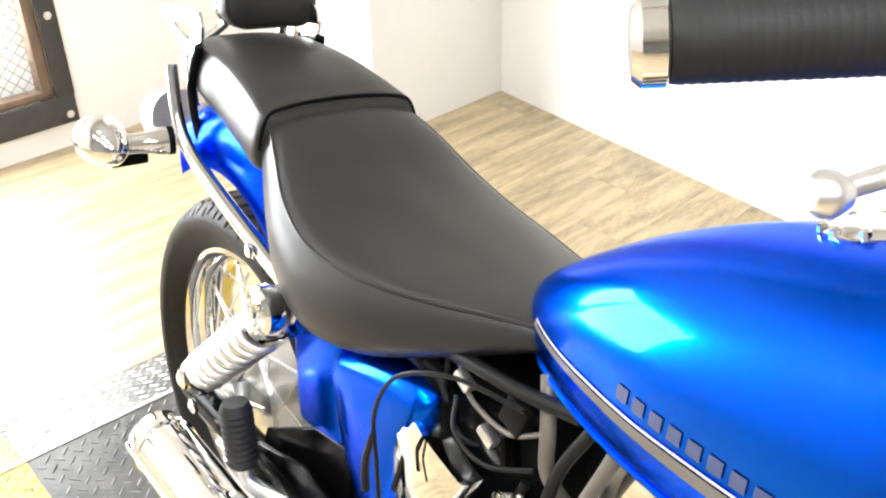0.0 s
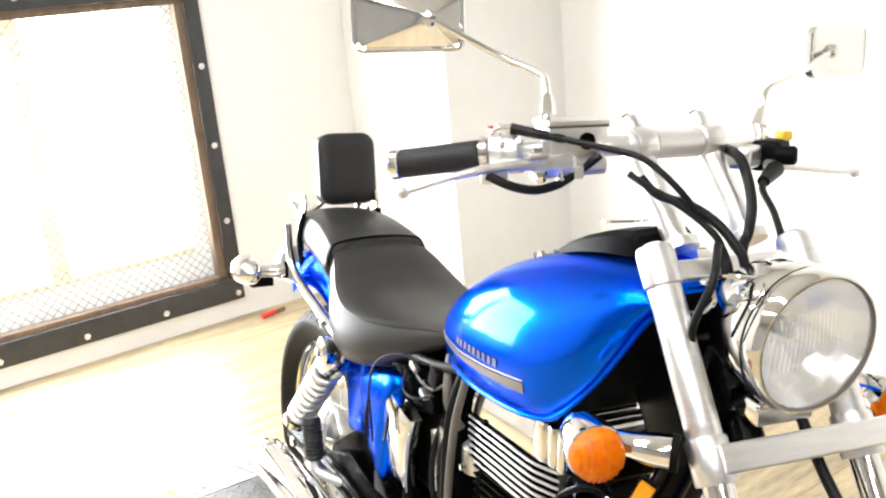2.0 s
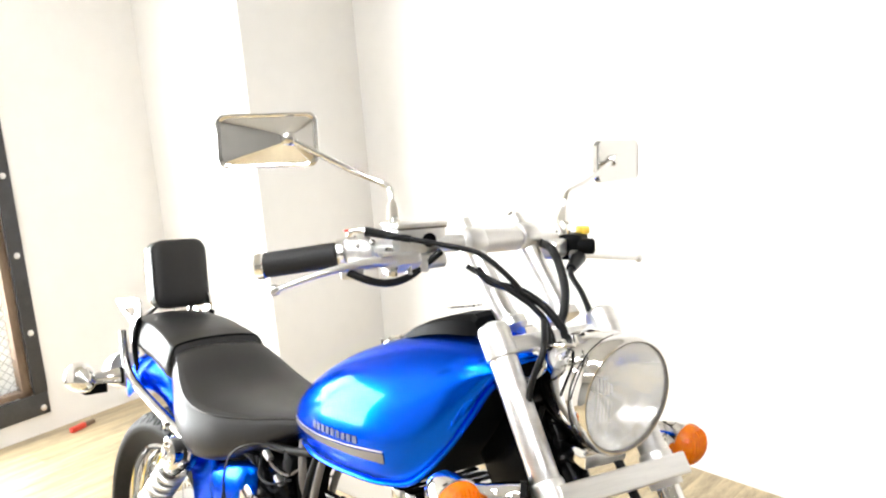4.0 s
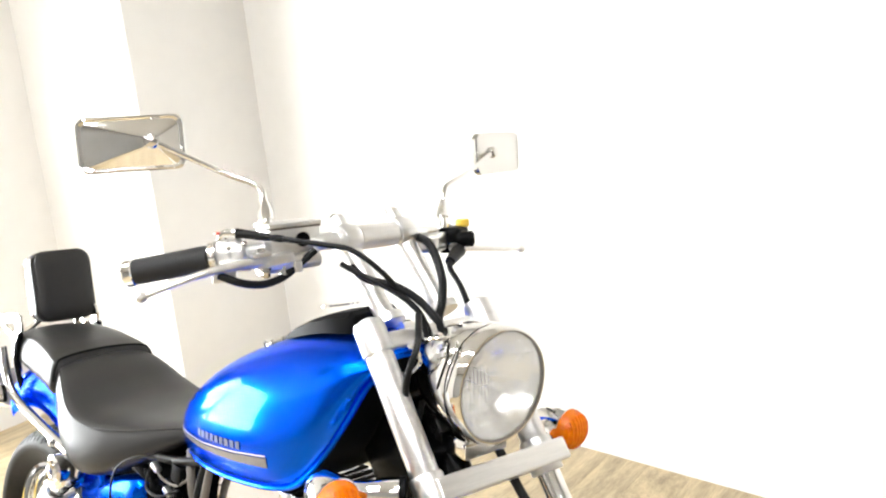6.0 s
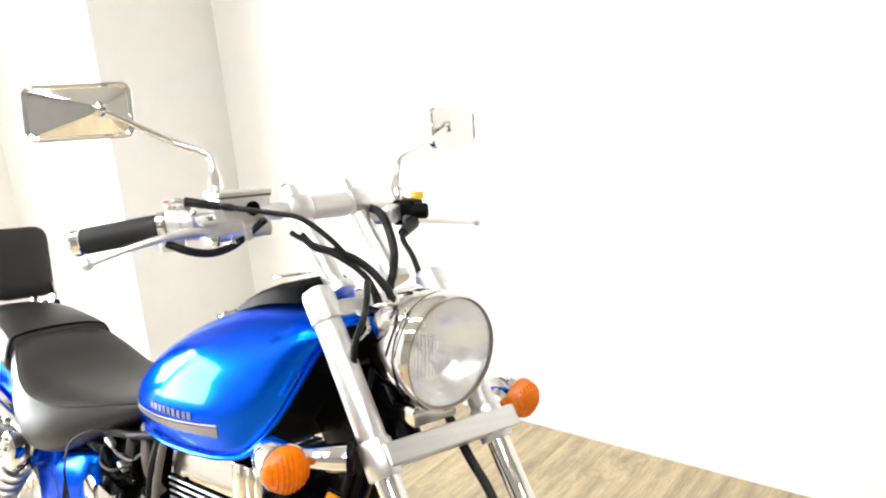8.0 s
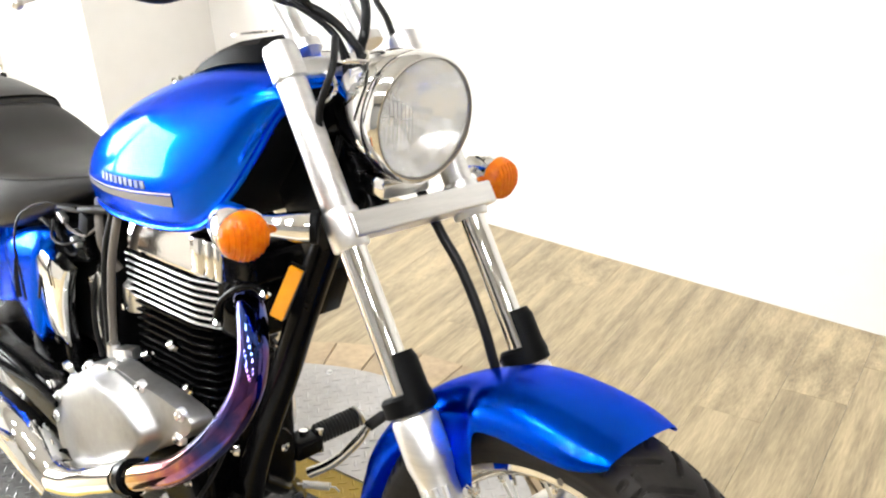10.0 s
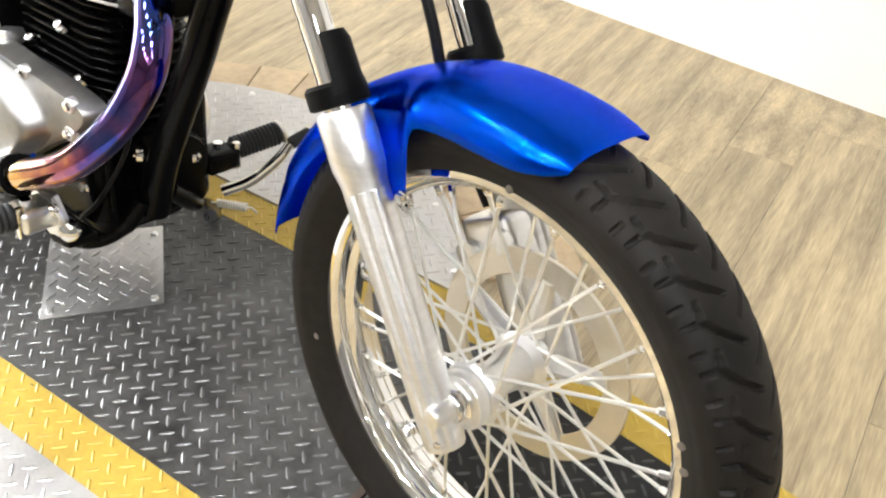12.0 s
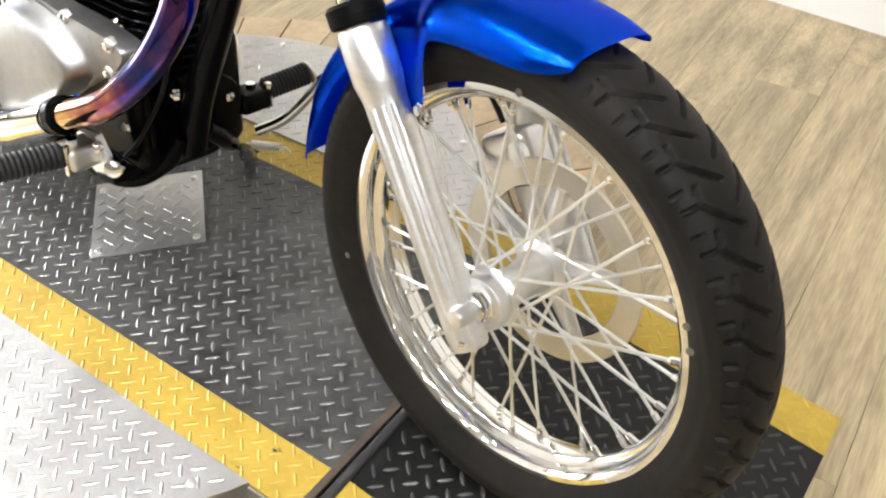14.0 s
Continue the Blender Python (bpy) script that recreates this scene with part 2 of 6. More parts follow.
def tube(pts, r, n=10, smooth=8, closed=False, bm=None):
    """A round bar swept along a smooth line; r a number or one per given point."""
    bm = bm or bmesh.new()
    line = spline(pts, smooth, closed) if smooth > 1 else np.array(pts, float)
    if np.ndim(r):
        rr = np.interp(np.linspace(0, 1, len(line)), np.linspace(0, 1, len(r)), r)
    else:
        rr = np.full(len(line), r)
    rings, up = [], None
    for i, p in enumerate(line):
        a, b = line[max(i - 1, 0)], line[min(i + 1, len(line) - 1)]
        if closed:
            a, b = line[i - 1], line[(i + 1) % len(line)]
        t = (b - a) / (np.linalg.norm(b - a) + 1e-12)
        if up is None:
            up = np.cross(t, (0, 0, 1) if abs(t[2]) < 0.9 else (1, 0, 0))
        u = up - t * (up @ t)
        u /= np.linalg.norm(u)
        up = u
        v = np.cross(t, u)
        rings.append([p + rr[i] * (math.cos(q) * u + math.sin(q) * v) for q in np.linspace(0, 2 * math.pi, n, endpoint=False)])
    return loft(bm, rings, not closed, closed)


def axis_frame(a, b):
    """The matrix that carries z onto the way from a to b, with its origin in a."""
    d = Vector(b) - Vector(a)
    return Matrix.Translation(a) @ d.to_track_quat("Z", "Y").to_matrix().to_4x4()


def lathe(profile, a=(0, 0, 0), b=(0, 0, 1), n=28, bm=None, caps=True):
    """Turns (radius, height) pairs about the line from a towards b."""
    bm = bm or bmesh.new()
    m = axis_frame(a, b)
    rings = []
    for r, h in profile:
        rings.append([m @ Vector((max(r, 1e-4) * math.cos(q), max(r, 1e-4) * math.sin(q), h)) for q in np.linspace(0, 2 * math.pi, n, endpoint=False)])
    return loft(bm, rings, caps)


def slab(sx, sy, sz, m=None, bevel=0.0, seg=2, bm=None):
    """A box with rounded edges, centred."""
    b2 = bmesh.new()
    bmesh.ops.create_cube(b2, size=1.0)
    bmesh.ops.scale(b2, vec=(sx, sy, sz), verts=b2.verts)
    if bevel:
        bmesh.ops.bevel(b2, geom=b2.edges[:], offset=bevel, segments=seg, profile=0.6, affect="EDGES")
    if m is not None:
        b2.transform(m)
    if bm is None:
        return b2
    me = bpy.data.meshes.new("tmp")
    b2.to_mesh(me)
    b2.free()
    bm.from_mesh(me)
    bpy.data.meshes.remove(me)
    return bm


def plate(outline, thick, m=None, bevel=0.002):
    """A flat plate from a 2D outline (x, z), thick along y, with rounded rims."""
    bm = bmesh.new()
    vs = [bm.verts.new((x, 0, z)) for x, z in outline]
    f = bm.faces.new(vs)
    ex = bmesh.ops.extrude_face_region(bm, geom=[f])
    top = [v for v in ex["geom"] if isinstance(v, bmesh.types.BMVert)]
    bmesh.ops.translate(bm, vec=(0, -thick, 0), verts=top)
    if bevel:
        bmesh.ops.bevel(bm, geom=[e for e in bm.edges if all(v in top for v in e.verts)], offset=bevel, segments=3, affect="EDGES")
    if m is not None:
        bm.transform(m)
    return bm


def round_rect(w, h, r, n=6):
    pts = []
    for cx, cz, a0 in ((w / 2 - r, h / 2 - r, 0), (-w / 2 + r, h / 2 - r, 90), (-w / 2 + r, -h / 2 + r, 180), (w / 2 - r, -h / 2 + r, 270)):
        for i in range(n + 1):
            a = radians(a0 + 90 * i / n)
            pts.append((cx + r * math.cos(a), cz + r * math.sin(a)))
    return pts


def bolt(place, way, r=0.006, h=0.005):
    return lathe([(r * 1.25, 0), (r * 1.25, h * 0.3), (r, h * 0.32), (r, h), (r * 0.8, h * 1.15)], place, Vector(place) + Vector(way), 6)


# ---- the room ----
FLOOR = -0.078


def wall_box(name, x0, x1, y0, y1, z0, z1, label, mat=None):
    bm = slab(x1 - x0, y1 - y0, z1 - z0, Matrix.Translation(((x0 + x1) / 2, (y0 + y1) / 2, (z0 + z1) / 2)))
    return tagged(part(name, bm, mat or WALL), label, "wall", kind="structure")


WEST = pose(-3.508, 0.095, 0, 0, 0, 12.5)  # the window wall: y along it, x into the room
WIN = (-1.70, -0.018, 0.083, 1.308)  # the opening along it: y from, y to, z from, z to
TOP = 3.2
bm = bmesh.new()
for y0, y1, z0, z1 in ((-4.9, WIN[0], FLOOR, TOP), (WIN[1], 2.0, FLOOR, TOP), (WIN[0], WIN[1], FLOOR, WIN[2]), (WIN[0], WIN[1], WIN[3], TOP)):
    slab(0.14, y1 - y0, z1 - z0, Matrix.Translation((-0.07, (y0 + y1) / 2, (z0 + z1) / 2)), bm=bm)
tagged(part("wall_west", bm, WALL, m=WEST), "white painted wall round a meshed window", "wall", kind="structure")
bm = slab(0.733, 1.3, TOP - FLOOR, Matrix.Translation((0.002 + 0.3665, 0.69 + 0.65, (TOP + FLOOR) / 2)))
tagged(part("wall_chase", bm, WALL, m=WEST), "white boxed-out wall chase in the corner", "wall", kind="structure")
bm = bmesh.new()
xa, ya, xb, yb = -3.3, 1.536, 5.0, 1.890
ang = math.atan2(yb - ya, xb - xa)
slab(math.hypot(xb - xa, yb - ya) + 0.02, 0.14, TOP - FLOOR, Matrix.Translation(((xa + xb) / 2 - 0.07 * math.sin(ang), (ya + yb) / 2 + 0.07 * math.cos(ang), (TOP + FLOOR) / 2)) @ Matrix.Rotation(ang, 4, "Z"), bm=bm)
tagged(part("wall_north", bm, WALL), "plain bright white painted wall", "wall", kind="structure")
# added unseen walls close the room, kept dark so chrome and blacks mirror less light
wall_box("wall_south", -3.4, 5.0, -4.74, -4.60, FLOOR, TOP, "unseen south wall, dark grey to dim reflections", DIMWALL)
wall_box("wall_east", 5.0, 5.14, -4.74, 2.2, FLOOR, TOP, "unseen east wall, dark grey to dim reflections", DIMWALL)
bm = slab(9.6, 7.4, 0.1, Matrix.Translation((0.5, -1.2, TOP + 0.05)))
tagged(part("ceiling", bm, CEIL), "grey painted ceiling", "ceiling", kind="structure")
floor = part("floor", slab(9.6, 7.4, 0.06, Matrix.Translation((0.5, -1.2, FLOOR - 0.036))), SLAB)
tagged(floor, "pale oak look vinyl plank floor", "floor", kind="structure")

# round ceiling spots in two rows
SPOT = glow("spot_light_glow", (0.97, 0.985, 1.0), 174.0)
for ly in (-2.5, -1.0):
    for k in range(7):
        lx = -2.2 + 0.9 * k
        fix = thing("ceiling_spot", "round white spot light in the ceiling", "lamp", pose(lx, ly, TOP), "spot lights in the ceiling")
        part("trim_ring", lathe([(0.125, 0), (0.155, 0.004), (0.155, 0.018), (0.125, 0.022), (0.125, 0)], (0, 0, 0), (0, 0, -1), 32, caps=False), CEIL, fix)
        part("diffuser", lathe([(0.122, 0.002), (0.122, 0.012), (0.118, 0.014)], (0, 0, 0), (0, 0, -1), 24), SPOT, fix, "glowing round diffuser")

# windows let the daylight in
my, mz = (WIN[0] + WIN[1]) / 2, (WIN[2] + WIN[3]) / 2
area_lamp("window_daylight", WEST @ Vector((-0.12, my, mz)), WEST @ Vector((3, my, mz)), 1.66, 1.2, 180, COOL)
part("backdrop", slab(0.02, 4.5, 3.5, Matrix.Translation((-1.2, -0.8, 0.9))), OUTSIDE, m=WEST)
tagged(bpy.data.objects["backdrop"], "bright daylight outside the window", "backdrop", kind="structure")


def window():
    """The steel-framed window with expanded mesh in the west wall."""
    w = thing("window_1", "window with black steel frame and expanded metal mesh", "window", WEST, kind="structure")
    y0, y1, z0, z1 = WIN
    fw = 0.075
    for nm, ya, yb, za, zb in (("frame_bottom", y0 - 0.03, y1 + 0.045, z0 - 0.077, z0 + 0.015), ("frame_top", y0 - 0.03, y1 + 0.045, z1 - 0.015, z1 + 0.055), ("frame_side", y1 - 0.012, y1 + 0.048, z0 + 0.015, z1 - 0.015), ("frame_side", y0 - 0.05, y0 + 0.012, z0 + 0.015, z1 - 0.015)):
        part(nm, slab(0.012, yb - ya, zb - za, Matrix.Translation((0.008, (ya + yb) / 2, (za + zb) / 2)), 0.002), BLACKSTEEL, w, "black painted steel flat bar")
    for ya, yb, za, zb in ((y1 - 0.05, y1 - 0.012, z0, z1), (y0 + 0.012, y0 + 0.05, z0, z1), (y0, y1, z0 + 0.015, z0 + 0.04), (y0, y1, z1 - 0.045, z1 - 0.015)):
        part("timber_reveal", slab(0.05, yb - ya, zb - za, Matrix.Translation((-0.028, (ya + yb) / 2, (za + zb) / 2)), 0.003), OLDWOOD, w, "weathered brown timber reveal")
    for z in (0.034, 0.360, 0.686, 1.012, 1.338):
        part("bolt", bolt((0.013, y1 + 0.018, z), (1, 0, 0), 0.011, 0.008), CAST, w, "pale bolt head")
    for y in (-0.326, -0.652, -0.978, -1.304):
        for z in (0.034, 1.338):
            part("bolt", bolt((0.013, y, z), (1, 0, 0), 0.011, 0.008), CAST, w)
    # the old sash behind the mesh: whitened panes, tan rail and mullion
    xs = -0.088
    part("pane", slab(0.005, y1 - y0, 0.235 - z0, Matrix.Translation((xs, (y0 + y1) / 2, (0.235 + z0) / 2)), 0.002), PANE, w, "whitened glass pane")
    part("pane", slab(0.005, 0.115, z1 - 0.235, Matrix.Translation((xs, y1 - 0.0575, (z1 + 0.235) / 2)), 0.002), PANE, w, "whitened glass pane")
    part("sash_rail", slab(0.024, y1 - y0 - 0.115, 0.026, Matrix.Translation((xs, (y0 + y1 - 0.115) / 2, 0.248)), 0.003), TANWOOD, w, "tan timber sash rail")
    part("sash_mullion", slab(0.024, 0.075, z1 - 0.261, Matrix.Translation((xs, y1 - 0.66, (z1 + 0.261) / 2)), 0.003), TANWOOD, w, "tan timber mullion")
    # expanded mesh: diamonds of flat strands in one sheet
    vs, fs = [], []
    dy, dz, st = 0.040, 0.020, 0.0022
    ny, nz = int((y1 - y0 - 0.08) / dy), int((z1 - z0 - 0.06) / dz)
    for i in range(ny):
        for j in range(nz):
            cy, cz = y0 + 0.05 + i * dy + (dy / 2 if j % 2 else 0), z0 + 0.035 + j * dz
            for sgn in (-1, 1):
                k = len(vs)
                xs = -0.030 - 0.0007 * sgn
                vs += [(xs, cy, cz - st), (xs, cy + sgn * dy / 2, cz + dz - st), (xs, cy + sgn * dy / 2, cz + dz + st), (xs, cy, cz + st)]
                fs.append((k, k + 1, k + 2, k + 3))
    me = bpy.data.meshes.new("mesh")
    me.from_pydata(vs, [], fs)
    me.materials.append(MESHM)
    sheet = new("mesh_sheet", me)
    sheet.parent = w
    tagged(sheet, "grey expanded metal mesh", kind="stuff")
    return w


window()

# ---- the turntable and its ramps ----
SA = 8.0
STRIP = pose(-0.370, 0.056, 0, 0, 0, SA)  # along the ramp: x ahead
HB, HY = 0.2315, 0.3125  # half width of the black, and with the yellow
DISC = (-0.850, -0.023, 0.656)


def tread(name, parent, mat, keep, box, pitch=0.0236, m=Matrix(), size=1.0, turn=45, z=0.0, label="raised tread marks"):
    """Raised lens-shaped tread marks in alternate directions, over box where keep(x, y) holds."""
    vs, fs = [], []
    x0, x1, y0, y1 = box
    ca, sa = math.cos(radians(turn)), math.sin(radians(turn))
    rng = random.Random(5)
    reach = int(max(x1 - x0, y1 - y0) / pitch) + 2
    cx0, cy0 = (x0 + x1) / 2, (y0 + y1) / 2
    for i in range(-reach, reach):
        for j in range(-reach, reach):
            u, v = i * pitch, j * pitch
            x, y = cx0 + u * ca - v * sa, cy0 + u * sa + v * ca
            if not (x0 < x < x1 and y0 < y < y1 and keep(x, y)):
                continue
            a = radians(turn + (0 if (i + j) % 2 else 90))
            dx, dy = math.cos(a), math.sin(a)
            L, W, H = 0.0122 * size, 0.0027 * size, 0.0014 * size * rng.uniform(0.7, 1.1)
            k = len(vs)
            for s, w_, h in ((-1, 0, 0), (-0.45, 1, 0), (0.45, 1, 0), (1, 0, 0), (0.45, -1, 0), (-0.45, -1, 0), (-0.6, 0, 1), (0.6, 0, 1)):
                vs.append(m @ Vector((x + dx * L * s - dy * W * w_, y + dy * L * s + dx * W * w_, z + H * h)))
            fs += [tuple(k + p for p in q) for q in ((0, 6, 1), (1, 6, 7, 2), (2, 7, 3), (3, 7, 4), (4, 7, 6, 5), (5, 6, 0))]
    me = bpy.data.meshes.new("mesh")
    me.from_pydata([tuple(v) for v in vs], [], [tuple(f) for f in fs])
    me.materials.append(mat)
    ob = new(name, me)
    ob.parent = parent
    return tagged(ob, label, kind="stuff")


def local(x, y):
    v = STRIP.inverted() @ Vector((x, y, 0))
    return v.x, v.y


table = thing("turntable", "round steel display turntable with worn black and yellow runway", "turntable")
part("base", lathe([(DISC[2] - 0.012, FLOOR + 0.001), (DISC[2] - 0.012, -0.012), (DISC[2] - 0.02, -0.010)], (DISC[0], DISC[1], 0), (DISC[0], DISC[1], 1), 96), BLACKSTEEL, table, "dark steel base drum")
for side in (-1, 1):
    pts = []
    c = STRIP.inverted() @ Vector((DISC[0], DISC[1], 0))
    h = side * HY - c.y
    a0 = math.acos(max(-1, min(1, h * side / DISC[2])))
    for i in range(41):
        a = -a0 + 2 * a0 * i / 40
        pts.append((c.x + DISC[2] * math.sin(a), c.y + side * DISC[2] * math.cos(a)))
    bm = bmesh.new()
    f = bm.faces.new([bm.verts.new((x, y, -0.012)) for x, y in pts])
    ex = bmesh.ops.extrude_face_region(bm, geom=[f])
    bmesh.ops.translate(bm, vec=(0, 0, 0.017), verts=[v for v in ex["geom"] if isinstance(v, bmesh.types.BMVert)])
    seg = part("deck_plate", bm, STEEL, table, "bright steel tread plate", STRIP, 30)
    tread("tread", seg, STEEL, lambda x, y, s=side: math.hypot(x - DISC[0], y - DISC[1]) < DISC[2] - 0.014 and local(x, y)[1] * s > HY + 0.012, (-1.5, 0.0, -0.8, 0.7), z=0.005, turn=SA + 45)
    for i in range(2, 40, 6):
        x, y = pts[i]
        x, y = c.x + (x - c.x) * 0.955, c.y + (y - c.y) * 0.955
        if y * side < HY + 0.03:
            continue
        p = STRIP @ Vector((x, y, 0.005))
        part("screw", bolt(p, (0, 0, 1), 0.0065, 0.003), CAST, table)
    # the skirt of the deck plate
    ring = []
    for x, y in pts:
        p = STRIP @ Vector((x, y, 0))
        ring.append(p)
    bm = bmesh.new()
    loft(bm, [[(p.x, p.y, FLOOR + 0.002) for p in ring], [(p.x, p.y, 0.003) for p in ring]], wrap=False)
    bmesh.ops.solidify(bm, geom=bm.faces[:], thickness=0.003)
    sk = part("skirt", bm, STEEL, table, "tread plate skirt")
    vs, fs = [], []
    for q in range(0, 130):
        for row in range(3):
            w0 = (q + 0.5 * (row % 2)) / 130 * 40
            k0 = min(int(w0), 39)
            p = ring[k0].lerp(ring[k0 + 1], w0 - k0)
            t = (ring[k0 + 1] - ring[k0]).normalized()
            nrm = Vector((p.x - DISC[0], p.y - DISC[1], 0)).normalized()
            zz = FLOOR + 0.016 + 0.023 * row
            up = 1 if (q + row) % 2 else -1
            d = (t + Vector((0, 0, up))).normalized()
            e = (t - Vector((0, 0, up))).normalized()
            o = Vector((p.x, p.y, zz)) + nrm * 0.0042
            n0 = len(vs)
            vs += [tuple(o - d * 0.011), tuple(o + e * 0.0024 + nrm * 0.0008), tuple(o + d * 0.011), tuple(o - e * 0.0024 + nrm * 0.0008)]
            fs.append((n0, n0 + 1, n0 + 2, n0 + 3))
    me = bpy.data.meshes.new("mesh")
    me.from_pydata(vs, [], fs)
    me.materials.append(STEEL)
    marks = new("tread", me)
    marks.parent = sk
    tagged(marks, "raised tread marks", kind="stuff")


def runway(x0, x1, m, z0=0.0, z1=0.0, holder=None, plate_mat=BLACKP, mark_mat=WORNSHEEN):
    """A black tread plate with yellow borders, from x0 to x1 along m, its top falling from z0 to z1."""
    holder = holder or table
    tilt = m @ Matrix.Translation((x0, 0, z0)) @ pose(0, 0, 0, 0, math.degrees(math.atan2(z0 - z1, x1 - x0)), 0) @ Matrix.Translation((-x0, 0, 0))
    ln = math.hypot(x1 - x0, z1 - z0)
    for nm, ya, yb, mat, mk, lab in (("black_plate", -HB, HB, plate_mat, mark_mat, "black tread plate"), ("yellow_border", HB, HY, YELLOW, YMARK, "yellow painted border"), ("yellow_border", -HY, -HB, YELLOW, YMARK, "yellow painted border")):
        p = part(nm, slab(ln, yb - ya - 0.0005, 0.006, tilt @ Matrix.Translation((x0 + ln / 2, (ya + yb) / 2, -0.003))), mat, holder, lab)
        tread("tread", p, mk, lambda x, y: True, (x0 + 0.008, x0 + ln - 0.008, ya + 0.006, yb - 0.006), m=tilt, z=0.0002)
    return holder


runway(-1.16, 0.175, STRIP)
front = thing("entry_ramp", "black tread plate ramp with yellow borders", "ramp")
# the entry ramp takes a darker black than the deck
runway(0.196, 0.700, STRIP, 0.0, FLOOR + 0.006, front, DARKP, DARKMARK)
for side in (-1, 1):
    part("runway_edge", slab(0.23, 0.003, 0.030, STRIP @ Matrix.Translation((0.065, side * (HY + 0.0022), -0.020))), STEEL, table, "dull steel edge below the runway")
part("hinge_rod", tube([STRIP @ Vector((0.196, -0.322, 0.000)), STRIP @ Vector((0.188, 0.31, 0.000))], 0.0075, 12, 1), BLACKSTEEL, front, "black steel hinge rod")
part("hinge_leaf", slab(0.012, 0.59, 0.003, STRIP @ Matrix.Translation((0.176, 0, 0.001)), 0.001), RUSTY, front, "dirty hinge leaf")
part("side_flange", slab(0.49, 0.004, 0.022, STRIP @ Matrix.Translation((0.445, -HY - 0.003, -0.048)) @ pose(0, 0, 0, 0, 8.1, 0)), STEEL, front, "bright steel ramp flange")
REAR = pose(-1.935, -0.147, 0, 0, 0, 8.0)
rear = thing("exit_ramp", "black tread plate ramp with yellow border", "ramp")
runway(-0.033, 0.416, REAR, 0.0, 0.0, rear)
# black slope in paler metal: the window's reflection is put into its colour
runway(-0.258, -0.034, REAR, FLOOR + 0.006, 0.0, rear, WORNSHEEN, STEEL)
part("worn_edge", slab(0.010, 2 * HY - 0.01, 0.002, REAR @ Matrix.Translation((-0.033, 0, 0.0012)), 0.0006), STEEL, rear, "edge of the ramp rubbed bright")
for side in (-1, 1):
    part("ramp_side", plate([(-0.254, FLOOR + 0.001), (-0.033, -0.009), (0.416, -0.009), (0.416, FLOOR + 0.001)], 0.004, REAR @ Matrix.Translation((0, side * (HY - 0.004) + 0.002, 0)), 0), STEEL, rear, "steel side of the ramp")
cen = part("centre_plate", slab(0.193, 0.212, 0.003, pose(-0.824, -0.012, 0.0022, 0, 0, 56.6), 0.0008), STEEL, table, "bright square tread plate over the pivot")
CP = pose(-0.820, -0.015, 0, 0, 0, 56.6)
tread("tread", cen, STEEL, lambda x, y: True, (-0.091, 0.091, -0.10, 0.10), m=CP, z=0.0037, pitch=0.0236, turn=45)
for sx in (-1, 1):
    for sy in (-1, 1):
        part("screw", bolt(CP @ Vector((sx * 0.082, sy * 0.087, 0.0035)), (0, 0, 1), 0.006, 0.004), CAST, table)
# the curved timber edging round the turntable
edge = thing("turntable_edging", "ring of short wood-look edging boards on the floor", "edging", kind="structure")
ne = 44
for i in range(ne):
    a0, a1 = 2 * math.pi * i / ne + 0.003, 2 * math.pi * (i + 1) / ne - 0.003
    bm = bmesh.new()
    vs = [bm.verts.new((DISC[0] + r * math.cos(a), DISC[1] + r * math.sin(a), z)) for z in (FLOOR, FLOOR + 0.010) for r, a in ((0.70, a0), (0.885, a0), (0.885, a1), (0.70, a1))]
    if abs(local(DISC[0] + 0.7 * math.cos(a0), DISC[1] + 0.7 * math.sin(a0))[1]) < HY + 0.06:
        bm.free()
        continue
    if math.sin((a0 + a1) / 2 - radians(SA)) < 0:
        bm.free()
        continue
    for q in ((4, 5, 6, 7), (0, 1, 5, 4), (1, 2, 6, 5), (2, 3, 7, 6), (3, 0, 4, 7)):
        bm.faces.new([vs[k] for k in q])
    part("board", bm, RIMWOOD, edge)

# ---- the motorcycle ----
# its own frame: x ahead, y to its left, z up, origin on the deck under the front axle
ROOT = pose(0.0739, 0.0192, 0.0361) @ pose(0, 0, 0, 0, 0, 1.75) @ pose(0, 0, 0, 0, -2.04, 0) @ pose(0, 0, 0, -7.5, 0, 0) @ Matrix.Diagonal((1.0247, 1, 1, 1))
bike = thing("motorcycle", "blue cruiser motorcycle with black seat and chrome, leaning on its stand", "motorcycle", ROOT)
HEAD = Vector((-0.574, 0, 0.819))
STEER = Matrix.Translation((-0.10, 0, 0.335)) @ Matrix.Rotation(radians(-3.5), 4, HEAD) @ Matrix.Translation((0.10, 0, -0.335))

FRONT = Matrix.Translation((-0.45 - 0.0279, 0.022, 0.9 - 0.0092)) @ pose(0, 0, 0, -0.18, 0, 0) @ pose(0, 0, 0, 0, 4.33, 0) @ pose(0, 0, 0, 0, 0, -2.96) @ Matrix.Scale(1.005, 4) @ Matrix.Translation((0.45, 0, -0.9)) @ STEER  # fork, wheel and lamps


SEATM = Matrix.Translation((0, -0.008, 0))
REARM = Matrix.Translation((-0.85, 0, 0)) @ pose(0, 0, 0, 0, 0, 2.2) @ Matrix.Translation((0.85, 0, 0))  # the rear half sits a little askew


# tread grooves of one pitch: (share of a pitch, metres across) from and to, half width
GROOVES = (((0.0, 0.036), (0.42, 0.020), 0.0021), ((0.42, 0.020), (0.76, 0.002), 0.0018), ((0.0, 0.036), (-0.36, 0.033), 0.0022), ((0.0, 0.036), (-0.03, 0.056), 0.0020), ((-0.43, 0.047), (-0.43, 0.060), 0.0021))


